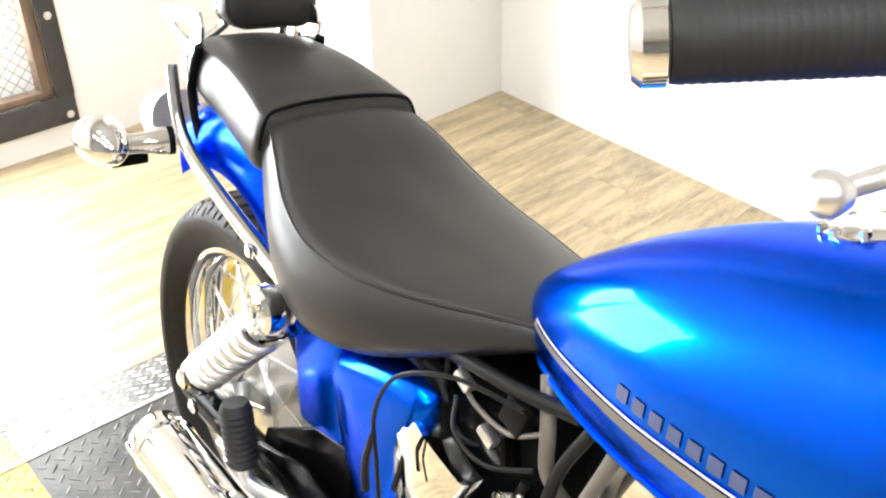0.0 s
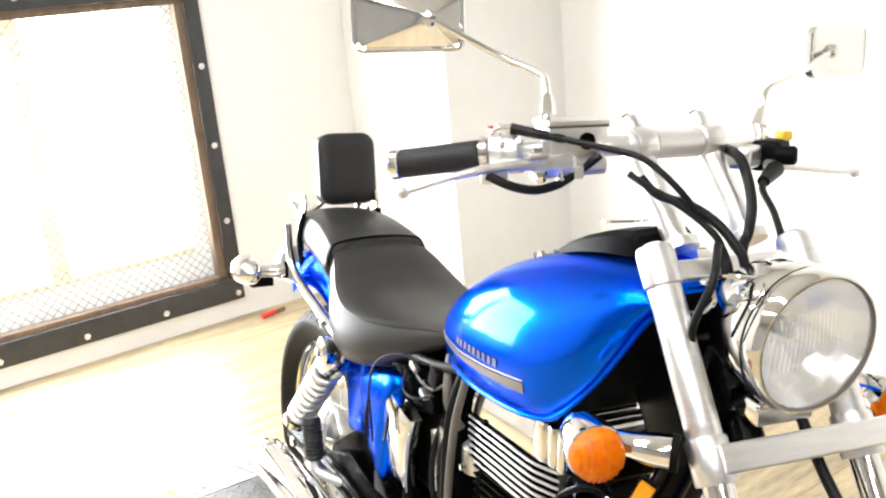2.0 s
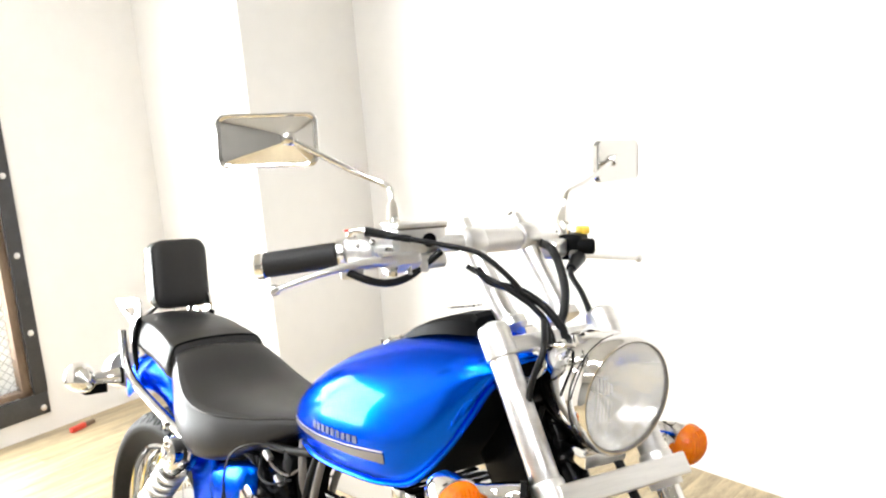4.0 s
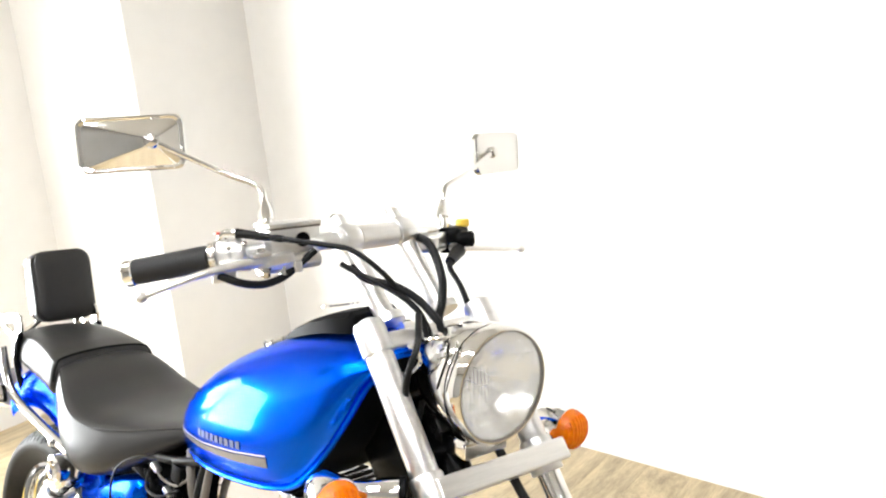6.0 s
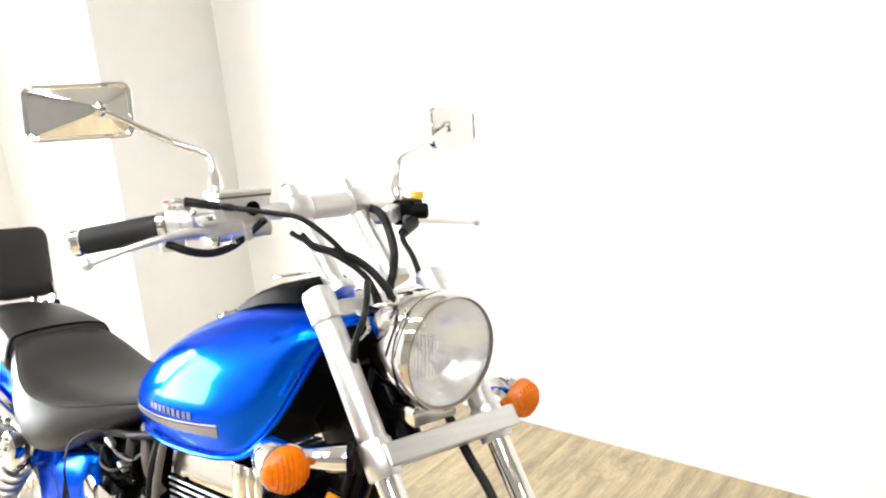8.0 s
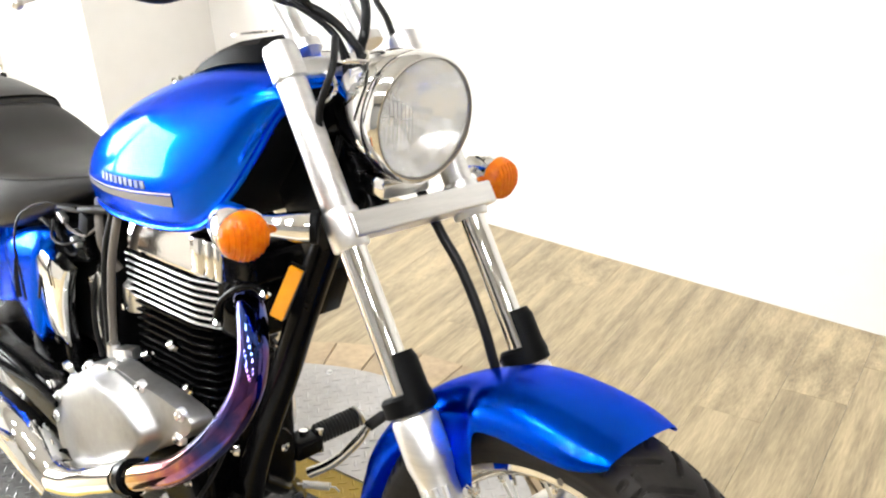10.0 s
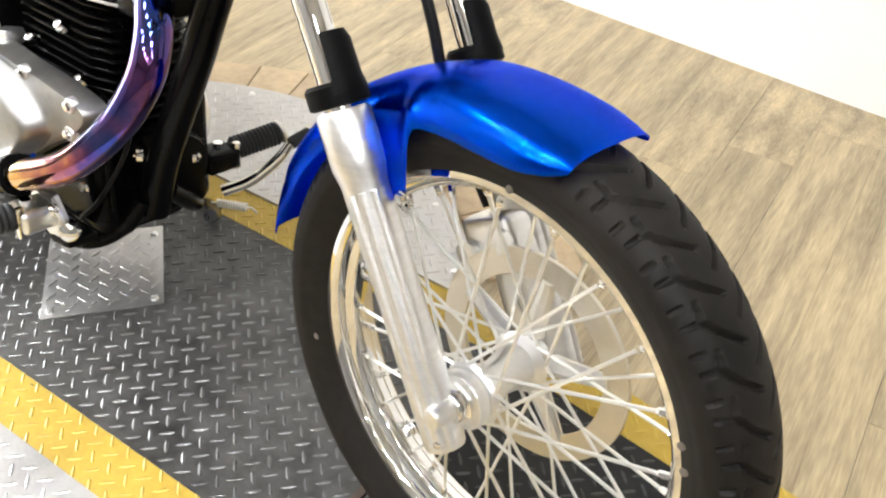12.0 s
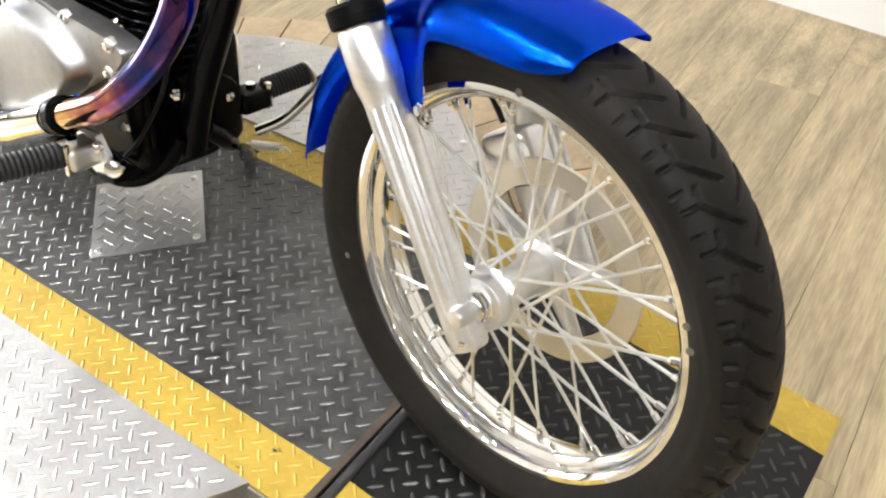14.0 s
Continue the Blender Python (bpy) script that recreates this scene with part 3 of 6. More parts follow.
def tyre(name, parent, cx, cz, R, rim, hw, m=None, n=1100, k=97):
    """A tyre as a closed band whose tread is cut by forked slanting grooves."""
    s = np.linspace(-1, 1, k)
    a = s * radians(128)
    y = hw * np.sin(a) * np.where(np.abs(s) < 0.75, 1.0, 1.0 - 0.28 * (np.abs(s) - 0.75) / 0.25)
    mid = (R + rim) / 2 + 0.006
    r = np.maximum(np.where(np.abs(a) < math.pi / 2, mid + (R - mid) * np.cos(a), mid + (mid - rim + 0.004) * np.cos(a) * 1.55), rim - 0.004)
    th = np.linspace(0, 2 * math.pi, n, endpoint=False)
    count = round(2 * math.pi * R / 0.043)
    pitch = 2 * math.pi * R / count
    across = np.abs(a) * hw * 0.92
    u = -th[:, None] * R / pitch + np.where(a > 0, 0.5, 0.0)[None, :]
    depth = np.zeros((n, k))
    for (u0, l0), (u1, l1), w in GROOVES:
        l0, l1 = l0 * hw / 0.0505, l1 * hw / 0.0505
        du, dl = (u1 - u0) * pitch, l1 - l0
        for shift in (-1, 0, 1):
            pu = (u - np.floor(u) + shift - u0) * pitch
            pl = (across - l0)[None, :]
            t = np.clip((pu * du + pl * dl) / (du * du + dl * dl), 0, 1)
            d = np.hypot(pu - t * du, pl - t * dl)
            depth = np.maximum(depth, np.clip((w + 0.0012 - d) / 0.0016, 0, 1))
    ribs = 0.0007 * ((np.abs(s) > 0.80) & (np.abs(s) < 0.83))
    rr = r[None, :] - depth * 0.0048 + ribs[None, :]
    rings = np.stack([cx + rr * np.cos(th)[:, None], np.broadcast_to(y, rr.shape), cz + rr * np.sin(th)[:, None]], -1)
    bm = bmesh.new()
    loft(bm, rings, False, True, False)
    return part(name, bm, RUBBER, parent, "black treaded tyre", m, 30)


def wheel(name, cx, cz, R, rimr, hw, nsp, hub_w, m=None, disc=True, label="", hub_r=0.035):
    w = part(name, lathe([(0.012, -0.075), (0.012, 0.075)], (cx, 0, cz), (cx, 1, cz), 16), CAST, bike, label, m)
    tyre("tyre", w, cx, cz, R, rimr, hw, m)
    h = hw * 0.64
    prof = [(rimr + 0.004, -h), (rimr + 0.004, -h + 0.004), (rimr - 0.003, -h + 0.008), (rimr - 0.006, -h * 0.45), (rimr - 0.014, -h * 0.3), (rimr - 0.015, 0)]
    prof += [(r, -y) for r, y in prof[4::-1]]
    near = [(rimr - 0.003, h + 0.001), (rimr - 0.008, h * 0.90), (rimr - 0.0095, h * 0.80), (rimr - 0.0105, h * 0.52), (rimr - 0.018, h * 0.40), (rimr - 0.0195, h * 0.3)]
    prof += near + [(rimr - 0.020, 0)] + [(r, -y) for r, y in near[::-1]]
    rings = []
    for k in range(96):
        th = 2 * math.pi * k / 96
        rings.append([(cx + r * math.cos(th), y, cz + r * math.sin(th)) for r, y in prof])
    bm = bmesh.new()
    loft(bm, rings, False, True)
    part("rim", bm, CHROME, w, "polished chrome rim", m)
    bm = lathe([(0.016, -hub_w - 0.010), (0.020, -hub_w - 0.004), (0.034, -hub_w), (0.037, -hub_w + 0.005), (0.026, -hub_w + 0.012), (0.021, 0), (0.026, hub_w - 0.012), (0.037, hub_w - 0.005), (0.034, hub_w), (0.016, hub_w + 0.004)], (cx, 0, cz), (cx, 1, cz), 32)
    part("hub", bm, CAST, w, "cast aluminium hub", m)
    for k in range(nsp):
        side = -1 if k % 2 else 1
        a = 2 * math.pi * k / nsp
        lean = radians(46) * (1 if (k // 2) % 2 else -1)
        p = (cx + hub_r * math.cos(a + lean), side * (hub_w - 0.004), cz + hub_r * math.sin(a + lean))
        q = (cx + (rimr - 0.018) * math.cos(a), side * 0.006, cz + (rimr - 0.018) * math.sin(a))
        s = part("spoke", tube([p, q], 0.0021, 6, 1), BAR, w, "", m)
        v = (Vector(q) - Vector(p)).normalized()
        part("nipple", lathe([(0.0030, 0), (0.0041, 0.003), (0.0041, 0.014), (0.0026, 0.016)], Vector(q) - v * 0.015, q, 6), CHROME, w, "", m)
    if disc:
        bm = lathe([(0.098, 0.056), (0.129, 0.056), (0.129, 0.061), (0.098, 0.061), (0.098, 0.056)], (cx, 0, cz), (cx, 1, cz), 64, caps=False)
        part("brake_disc", bm, material("brake_disc_steel", (0.62, 0.58, 0.50), 0.3, metal=1.0, vary=0.06, scale=20), w, "steel brake disc", m)
        for k in range(5):
            a = 2 * math.pi * k / 5 + 0.3
            bm = tube([(cx + 0.035 * math.cos(a), 0.054, cz + 0.035 * math.sin(a)), (cx + 0.103 * math.cos(a), 0.058, cz + 0.103 * math.sin(a))], [0.013, 0.008], 8, 2)
            part("disc_arm", bm, CAST, w, "", m)
    return w


FA = (-0.006, 0.335)  # front axle x, z
RA = (-1.615, 0.275)
AXLE = ROOT.inverted() @ pose(-0.0149, 0.0316, 0.3194, -7.23, 0, -1.58)
front_wheel = wheel("front_wheel", 0, 0, 0.3085, 0.2364, 0.0505, 40, 0.045, AXLE, True, "chrome spoked front wheel")
part("speedometer_drive", lathe([(0.020, -0.064), (0.031, -0.062), (0.033, -0.058), (0.033, -0.049), (0.028, -0.046)], (0, 0, 0), (0, 1, 0), 40), CAST, front_wheel, "round alloy speedometer drive", AXLE)
for deg in (-161.8, 89.8, 26.2, 20.4):
    a = radians(deg)
    part("mould_mark", lathe([(0.0042, 0.0), (0.0042, 0.0006), (0.0028, 0.0010), (0.0004, 0.0010)], (0.2505 * math.cos(a), -0.0468, 0.2505 * math.sin(a)), (0.2505 * math.cos(a), -1, 0.2505 * math.sin(a)), 12), HOSE, front_wheel, "small round mark on the tyre wall", AXLE)
part("axle_spacer", lathe([(0.009, -0.078), (0.017, -0.077), (0.019, -0.074), (0.019, -0.068), (0.023, -0.067), (0.023, -0.062), (0.016, -0.061)], (0, 0, 0), (0, 1, 0), 32), CHROME, front_wheel, "stepped chrome axle spacer", AXLE)
part("axle_end", lathe([(0.004, -0.104), (0.010, -0.103), (0.012, -0.099), (0.012, -0.07)], (0, 0, 0), (0, 1, 0), 20), CAST, front_wheel, "", AXLE)
rear_wheel = wheel("rear_wheel", RA[0], RA[1], 0.306, 0.221, 0.066, 40, 0.050, REARM, False, "chrome spoked rear wheel", 0.100)

part("brake_drum", lathe([(0.030, -0.066), (0.036, -0.064), (0.070, -0.060), (0.096, -0.054), (0.104, -0.050), (0.106, -0.044), (0.101, -0.038), (0.101, 0.030), (0.106, 0.036), (0.106, 0.046), (0.098, 0.050), (0.036, 0.054)], (RA[0], 0, RA[1]), (RA[0], 1, RA[1]), 56), CAST, rear_wheel, "broad cast aluminium brake drum", REARM)
for k in range(8):
    a = 2 * math.pi * k / 8 + 0.25
    part("drum_rib", tube([(RA[0] + 0.040 * math.cos(a), -0.0645, RA[1] + 0.040 * math.sin(a)), (RA[0] + 0.094 * math.cos(a), -0.0555, RA[1] + 0.094 * math.sin(a))], 0.0032, 8, 1), CAST, rear_wheel, "", REARM)
part("brake_arm", tube([(RA[0] + 0.045, -0.072, RA[1] + 0.050), (RA[0] + 0.070, -0.082, RA[1] + 0.010), (RA[0] + 0.082, -0.094, RA[1] - 0.035)], [0.010, 0.007, 0.008], 10, 4), CAST, rear_wheel, "alloy brake arm", REARM)
part("brake_rod", tube([(RA[0] + 0.082, -0.104, RA[1] - 0.035), (-1.25, -0.128, 0.205), (-0.98, -0.130, 0.185)], 0.0034, 8, 1), CHROME, bike, "thin bright brake rod", REARM)
part("rod_spring", lathe([(0.0032, 0.02)] + [(0.0052 + 0.0022 * (k % 2), 0.022 + 0.0026 * k) for k in range(22)] + [(0.0032, 0.082)], (RA[0] + 0.086, -0.104, RA[1] - 0.034), (-1.25, -0.128, 0.205), 12), CHROME, bike, "small coil spring on the brake rod", REARM)

# fork legs
U = Vector((-0.568, 0, 0.823))


def leg_point(y, L, fwd=0.0):
    return Vector((0.0, y, 0.297)) + U * L + Vector((0.823, 0, 0.568)) * fwd


for y, sd in ((-0.092, -1), (0.097, 1)):
    P = lambda L, f=0.0: leg_point(y, L, f)
    leg = part("fork_leg", lathe([(0.004, -0.014), (0.0205, -0.014), (0.0218, -0.011), (0.0225, 0.0), (0.0232, 0.03), (0.0236, 0.20), (0.0238, 0.268), (0.0252, 0.276), (0.0275, 0.288), (0.0275, 0.338), (0.025, 0.343)], P(0), P(1), 28), ALU, bike, "brushed aluminium fork slider", FRONT)
    part("inner_tube", lathe([(0.0162, 0.32), (0.0162, 0.60)], P(0), P(1), 24), CHROME, leg, "polished fork tube", FRONT)
    part("upper_cover", lathe([(0.0175, 0.592), (0.0188, 0.595), (0.0188, 0.755), (0.0175, 0.757)], P(0), P(1), 28), ALU, leg, "satin aluminium fork cover", FRONT)
    part("cap", lathe([(0.0175, 0.757), (0.0215, 0.759), (0.0215, 0.796), (0.019, 0.803), (0.008, 0.808)], P(0), P(1), 28), ALU, leg, "satin fork cap", FRONT)
    for k in (-1, 0, 1):
        av = Vector((0.823, 0, 0.568)) * math.sin(k * 0.50 + 0.70) + Vector((0, sd, 0)) * math.cos(k * 0.50 + 0.70)
        part("slider_rib", tube([P(-0.008) + av * 0.0212, P(0.13) + av * 0.0232, P(0.262) + av * 0.0236], 0.0040, 8, 3), ALU, leg, "", FRONT)
    part("drain_screw", bolt(P(-0.002, 0.012) + Vector((0, sd * 0.017, 0)), (0.5, sd, 0.3), 0.0045, 0.004), CHROME, leg, "", FRONT)
    part("pinch_bolt", bolt(P(0.012, -0.02) + Vector((0, sd * 0.02, 0)), (0, sd, 0), 0.006, 0.008), CHROME, leg, "", FRONT)
    # rubber gaiter: ring at the bottom and a tall shield at the front
    bm = lathe([(0.027, 0.346), (0.0305, 0.348), (0.0305, 0.366), (0.027, 0.370)], P(0), P(1), 24)
    part("gaiter_ring", bm, MATT, leg, "black rubber fork seal", FRONT)
    rings = []
    for L, f, hwid, th in ((0.357, 0.005, 0.029, 0.027), (0.373, 0.007, 0.0245, 0.024), (0.406, 0.009, 0.0235, 0.0215), (0.416, 0.009, 0.020, 0.017)):
        ring = []
        for a in np.linspace(radians(-48), radians(122), 13):
            ring.append(P(L, f) + Vector((0.823, 0, 0.568)) * (th * math.cos(a)) + Vector((0, hwid * math.sin(a), 0)))
        for a in np.linspace(radians(122), radians(-48), 13):
            ring.append(P(L, f) + Vector((0.823, 0, 0.568)) * ((th - 0.006) * math.cos(a)) + Vector((0, (hwid - 0.006) * math.sin(a), 0)))
        rings.append(ring)
    bm = bmesh.new()
    loft(bm, rings)
    part("gaiter_shield", bm, MATT, leg, "black rubber fork shield", FRONT)
    part("gaiter_screw", bolt(P(0.358, -0.036), -Vector((0.823, 0, 0.568)), 0.006, 0.008), CHROME, leg, "", FRONT)
    part("lower_collar", lathe([(0.021, 0.546), (0.0225, 0.548), (0.0225, 0.590), (0.021, 0.594)], P(0), P(1), 28), ALU, leg, "satin clamp collar", FRONT)

# yokes: a broad lower clamp across the legs, a slimmer upper one
SIDE = Vector((0.823, 0, 0.568))


def across(L, fwd, sx, sy, sz, bev, y=0.0):
    p = leg_point(y, L, fwd)
    m = Matrix.Translation(p) @ Matrix((tuple(SIDE), (0, 1, 0), tuple(U))).transposed().to_4x4()
    return slab(sx, sy, sz, m, bev, 3)


part("lower_yoke", across(0.569, 0.006, 0.042, 0.222, 0.030, 0.004, 0.014), ALU, bike, "brushed aluminium lower fork clamp", FRONT)
up = part("upper_yoke", across(0.775, -0.025, 0.05, 0.18, 0.024, 0.006), ALU, bike, "satin aluminium top clamp", FRONT)
part("steering_stem", tube([leg_point(0, 0.572, -0.06), leg_point(0, 0.79, -0.06)], 0.022, 16, 1), SATIN, bike, "black steering head", FRONT)
part("stem_nut", lathe([(0.02, 0), (0.02, 0.012), (0.014, 0.02), (0.004, 0.021)], leg_point(0, 0.79, -0.055), leg_point(0, 1, -0.055), 6), CHROME, up, "", FRONT)

# headlight: a deep chrome shell, a rim with a dark seam behind it, a fluted lens
HL = Vector((-0.3201, 0.0179, 0.8841))
hd = Vector((1, 0.03, -0.03)).normalized()
lamp = part("headlight", lathe([(0.004, -0.122), (0.030, -0.119), (0.052, -0.105), (0.066, -0.084), (0.0735, -0.060), (0.0765, -0.040), (0.0775, -0.022), (0.0765, -0.0195), (0.0755, -0.018)], HL, HL + hd, 56, caps=False), CHROME, bike, "round chrome headlight shell", FRONT)
part("bezel", lathe([(0.0755, -0.018), (0.0790, -0.017), (0.0803, -0.012), (0.0805, -0.004), (0.0790, 0.003), (0.0760, 0.0065), (0.0735, 0.0065), (0.0725, 0.003), (0.0725, -0.010), (0.0755, -0.018)], HL, HL + hd, 64, caps=False), CHROME, lamp, "chrome headlight rim", FRONT)
part("seam", lathe([(0.0770, -0.0205), (0.0784, -0.0200), (0.0784, -0.0178), (0.0770, -0.0172)], HL, HL + hd, 56, caps=False), MATT, lamp, "dark seam behind the rim", FRONT)
part("gasket", lathe([(0.0722, 0.0015), (0.0738, 0.0068), (0.0730, 0.0074), (0.0716, 0.0040), (0.0722, 0.0015)], HL, HL + hd, 64, caps=False), HOSE, lamp, "grey rubber gasket", FRONT)
# the reflector bowl is pressed in facets that each throw the room another way
rng = random.Random(5)
mm = axis_frame(HL, HL + hd)
rows = []
for r, h in ((0.0724, -0.001), (0.067, -0.012), (0.059, -0.024), (0.048, -0.035), (0.036, -0.043), (0.022, -0.049), (0.011, -0.051)):
    rows.append([mm @ Vector((r * math.cos(2 * math.pi * k / 30), r * math.sin(2 * math.pi * k / 30), h + (rng.uniform(-0.0022, 0.0022) if r < 0.07 else 0))) for k in range(30)])
part("reflector", loft(bmesh.new(), rows, False), SILVER, lamp, "faceted silvered reflector bowl", FRONT, 2)
part("bulb_shield", lathe([(0.002, -0.026), (0.008, -0.028), (0.0095, -0.036), (0.008, -0.072)], HL, HL + hd, 18), CAST, lamp, "round bulb shield", FRONT)
bm = bmesh.new()
rows = []
for i in range(37):
    r = 0.0728 * i / 36
    row = []
    for k in range(120):
        a = 2 * math.pi * k / 120
        x, y = r * math.cos(a), r * math.sin(a)
        row.append(mm @ Vector((x, y, 0.017 - 0.012 * (r / 0.0728) ** 2)))
    rows.append(row)
loft(bm, rows, False)
part("lens", bm, LENS, lamp, "clear glass lens", FRONT)
for k in range(25):  # upright flutes in a band, longer in the middle
    yy = -0.060 + 0.005 * k
    z = lambda v: 0.0176 - 0.012 * (yy * yy + v * v) / 0.0728 ** 2
    reach = math.sqrt(max(0.0, 0.066 ** 2 - yy * yy))
    low, top = max(-reach, -0.014 - 0.10 * abs(yy)), min(reach, 0.046 - 0.15 * abs(yy))
    part("lens_flute", tube([mm @ Vector((yy, v, z(v))) for v in np.linspace(low, top, 5)], 0.0009, 6, 1), LENS, lamp, "", FRONT)
part("mount", slab(0.05, 0.075, 0.028, Matrix.Translation(HL + Vector((-0.050, 0.0, -0.090))), 0.006), CHROME, bike, "chrome headlight bracket", FRONT)


def turn_signal(place, base, ahead, lens_mat, label, m, r=0.031):
    """A bullet-shaped chrome indicator on a stalk, with a bowed lens towards `ahead`."""
    p, a = Vector(place), Vector(ahead).normalized()
    s = part("turn_signal", lathe([(0.003, -0.058), (0.014, -0.052), (r * 0.82, -0.034), (r * 0.98, -0.010), (r * 1.02, 0.0), (r * 1.02, 0.006), (r * 0.9, 0.008)], p, p + a, 36), CHROME, bike, label, m)
    prof = [(r * 0.97, 0.006), (r * 0.97, 0.012), (r * 0.88, 0.021), (r * 0.6, 0.028), (r * 0.3, 0.031), (0.001, 0.032)]
    part("lens", lathe(prof, p, p + a, 36), lens_mat, s, "amber plastic lens" if lens_mat is AMBER else "chrome tail end", m)
    if lens_mat is AMBER:
        fr = axis_frame(p, p + a)
        for k in range(-4, 5):
            x_ = k * r * 0.19
            reach = math.sqrt(max(0.0, (r * 0.84) ** 2 - x_ * x_))
            line = [(x_, y_, float(np.interp(math.hypot(x_, y_), [q_[0] for q_ in prof[::-1]], [q_[1] for q_ in prof[::-1]]))) for y_ in np.linspace(-reach, reach, 9)]
            part("lens_rib", tube([fr @ Vector(q_) for q_ in line], 0.0017, 6, 1), AMBER, s, "", m)
    b = Vector(base)
    st = p - a * 0.025
    part("stalk", lathe([(0.015, 0), (0.014, (b - st).length * 0.5), (0.016, (b - st).length * 0.62), (0.0185, (b - st).length * 0.8), (0.0185, (b - st).length)], st, b, 20), CHROME, s, "", m)
    d = (b - st).normalized()
    part("rubber_washer", lathe([(0.020, 0), (0.020, 0.008)], b - d * 0.006, b + d, 20), MATT, s, "", m)
    return s


turn_signal((-0.383, -0.1955, 0.7665), (-0.345, -0.118, 0.768), (1, -0.12, -0.06), AMBER, "chrome front indicator with amber lens", FRONT)
turn_signal((-0.378, 0.200, 0.766), (-0.345, 0.118, 0.768), (1, 0.12, -0.06), AMBER, "chrome front indicator with amber lens", FRONT)

# front fender
rows = []
for i in range(81):
    t = i / 80
    a = radians(79.3 + (181 - 79.3) * t)
    R = 0.316 + 0.009 * min(1.0, t / 0.3) + 0.020 * t ** 2
    wid = 0.072 * (math.sqrt(1 - 0.42 * ((0.10 - t) / 0.10) ** 2) if t < 0.10 else 1.0) * (1 - 0.25 * max(0, (t - 0.8) / 0.2))
    drop = (0.045 + 0.074 * math.exp(-((t - 0.435) / 0.080) ** 4)) * (math.sqrt(1 - 0.88 * ((0.20 - t) / 0.20) ** 2) if t < 0.20 else 1.0) * min(1, 0.35 + (1 - t) * 4)
    row = []
    for j in range(25):
        s = -1 + 2 * j / 24
        b = s * radians(96)
        y = wid * math.copysign(abs(math.sin(b)) ** 0.75, s)
        rr = R - drop * (1 - math.cos(b)) * 0.9
        row.append((FA[0] + rr * math.cos(a), y - 0.006, FA[1] + rr * math.sin(a)))
    rows.append(row)
bm = bmesh.new()
loft(bm, rows, False, False, False)
bmesh.ops.solidify(bm, geom=bm.faces[:], thickness=0.003)
ff = part("front_fender", bm, BLUE, bike, "glossy blue front fender", FRONT, 60)
for sd in (-1, 1):
    part("tab_bolt", bolt((-0.112, sd * 0.079, 0.52), (0, sd, 0), 0.006, 0.006), CHROME, ff, "", FRONT)

# brake caliper and hose on the left leg
cal = part("brake_caliper", slab(0.075, 0.05, 0.07, Matrix.Translation((-0.10, 0.075, 0.415)) @ pose(0, 0, 0, 0, -35, 0), 0.014, 3), CAST, bike, "cast grey brake caliper", FRONT)
part("caliper_bracket", slab(0.03, 0.02, 0.12, Matrix.Translation((-0.075, 0.08, 0.36)) @ pose(0, 0, 0, 0, -35, 0), 0.006), CAST, cal, "", FRONT)
for dx in (-0.02, 0.02):
    part("piston_cap", lathe([(0.016, 0), (0.016, 0.008), (0.012, 0.010)], (-0.10 + dx, 0.05, 0.415 + dx), (-0.10 + dx, 0, 0.415 + dx), 18), CAST, cal, "", FRONT)
part("brake_hose", tube([(-0.36, 0.045, 0.79), (-0.318, 0.05, 0.735), (-0.280, 0.05, 0.701), (-0.249, 0.05, 0.662), (-0.226, 0.05, 0.625), (-0.211, 0.052, 0.59), (-0.185, 0.060, 0.53), (-0.125, 0.07, 0.45)], 0.0065, 10), CABLE, bike, "black rubber brake hose", FRONT)

# ---- handlebar ----
HBY = 0.02


def hb(x, y, z):
    return Vector((x, y + HBY, z - 0.04 * y))


for y in (-0.013, 0.088):
    r = part("riser", tube([(-0.526, y + 0.006, 0.940), (-0.556, y + 0.003, 0.985), (-0.594, y, 1.037)], [0.015, 0.0145, 0.016], 18, 6), ALU, bike, "aluminium handlebar riser", STEER)
    part("riser_foot", lathe([(0.024, 0), (0.024, 0.012), (0.016, 0.016)], (-0.520, y + 0.006, 0.932), (-0.55, y + 0.006, 0.975), 20), ALU, r, "", STEER)
    part("clamp", lathe([(0.0165, -0.016), (0.0215, -0.014), (0.0235, -0.008), (0.0235, 0.008), (0.0215, 0.014), (0.0165, 0.016)], (-0.597, y, 1.049), (-0.597, y + 1, 1.049), 24), ALU, r, "handlebar clamp", STEER)
    part("clamp_top", tube([(-0.592, y, 1.040), (-0.608, y, 1.062), (-0.621, y, 1.079)], [0.0165, 0.0140, 0.0125], 16, 4), ALU, r, "inclined clamp boss", STEER)
    part("clamp_bolt", bolt((-0.621, y, 1.078), (-0.62, 0, 0.78), 0.0075, 0.007), CHROME, r, "", STEER)
bar = part("handlebar", tube([hb(-0.760, -0.286, 1.014), hb(-0.700, -0.216, 1.030), hb(-0.652, -0.15, 1.042), (-0.617, -0.072, 1.050), (-0.601, -0.015, 1.050), (-0.597, 0.037, 1.050), (-0.600, 0.09, 1.047), (-0.625, 0.155, 1.038), hb(-0.690, 0.245, 1.030), hb(-0.740, 0.325, 1.014)], 0.0125, 16, 8), ALU, bike, "satin aluminium handlebar", STEER)
part("cross_cover", tube([(-0.597, 0.004, 1.050), (-0.597, 0.071, 1.049)], 0.0185, 20, 1), ALU, bar, "thick clamped middle of the bar", STEER)
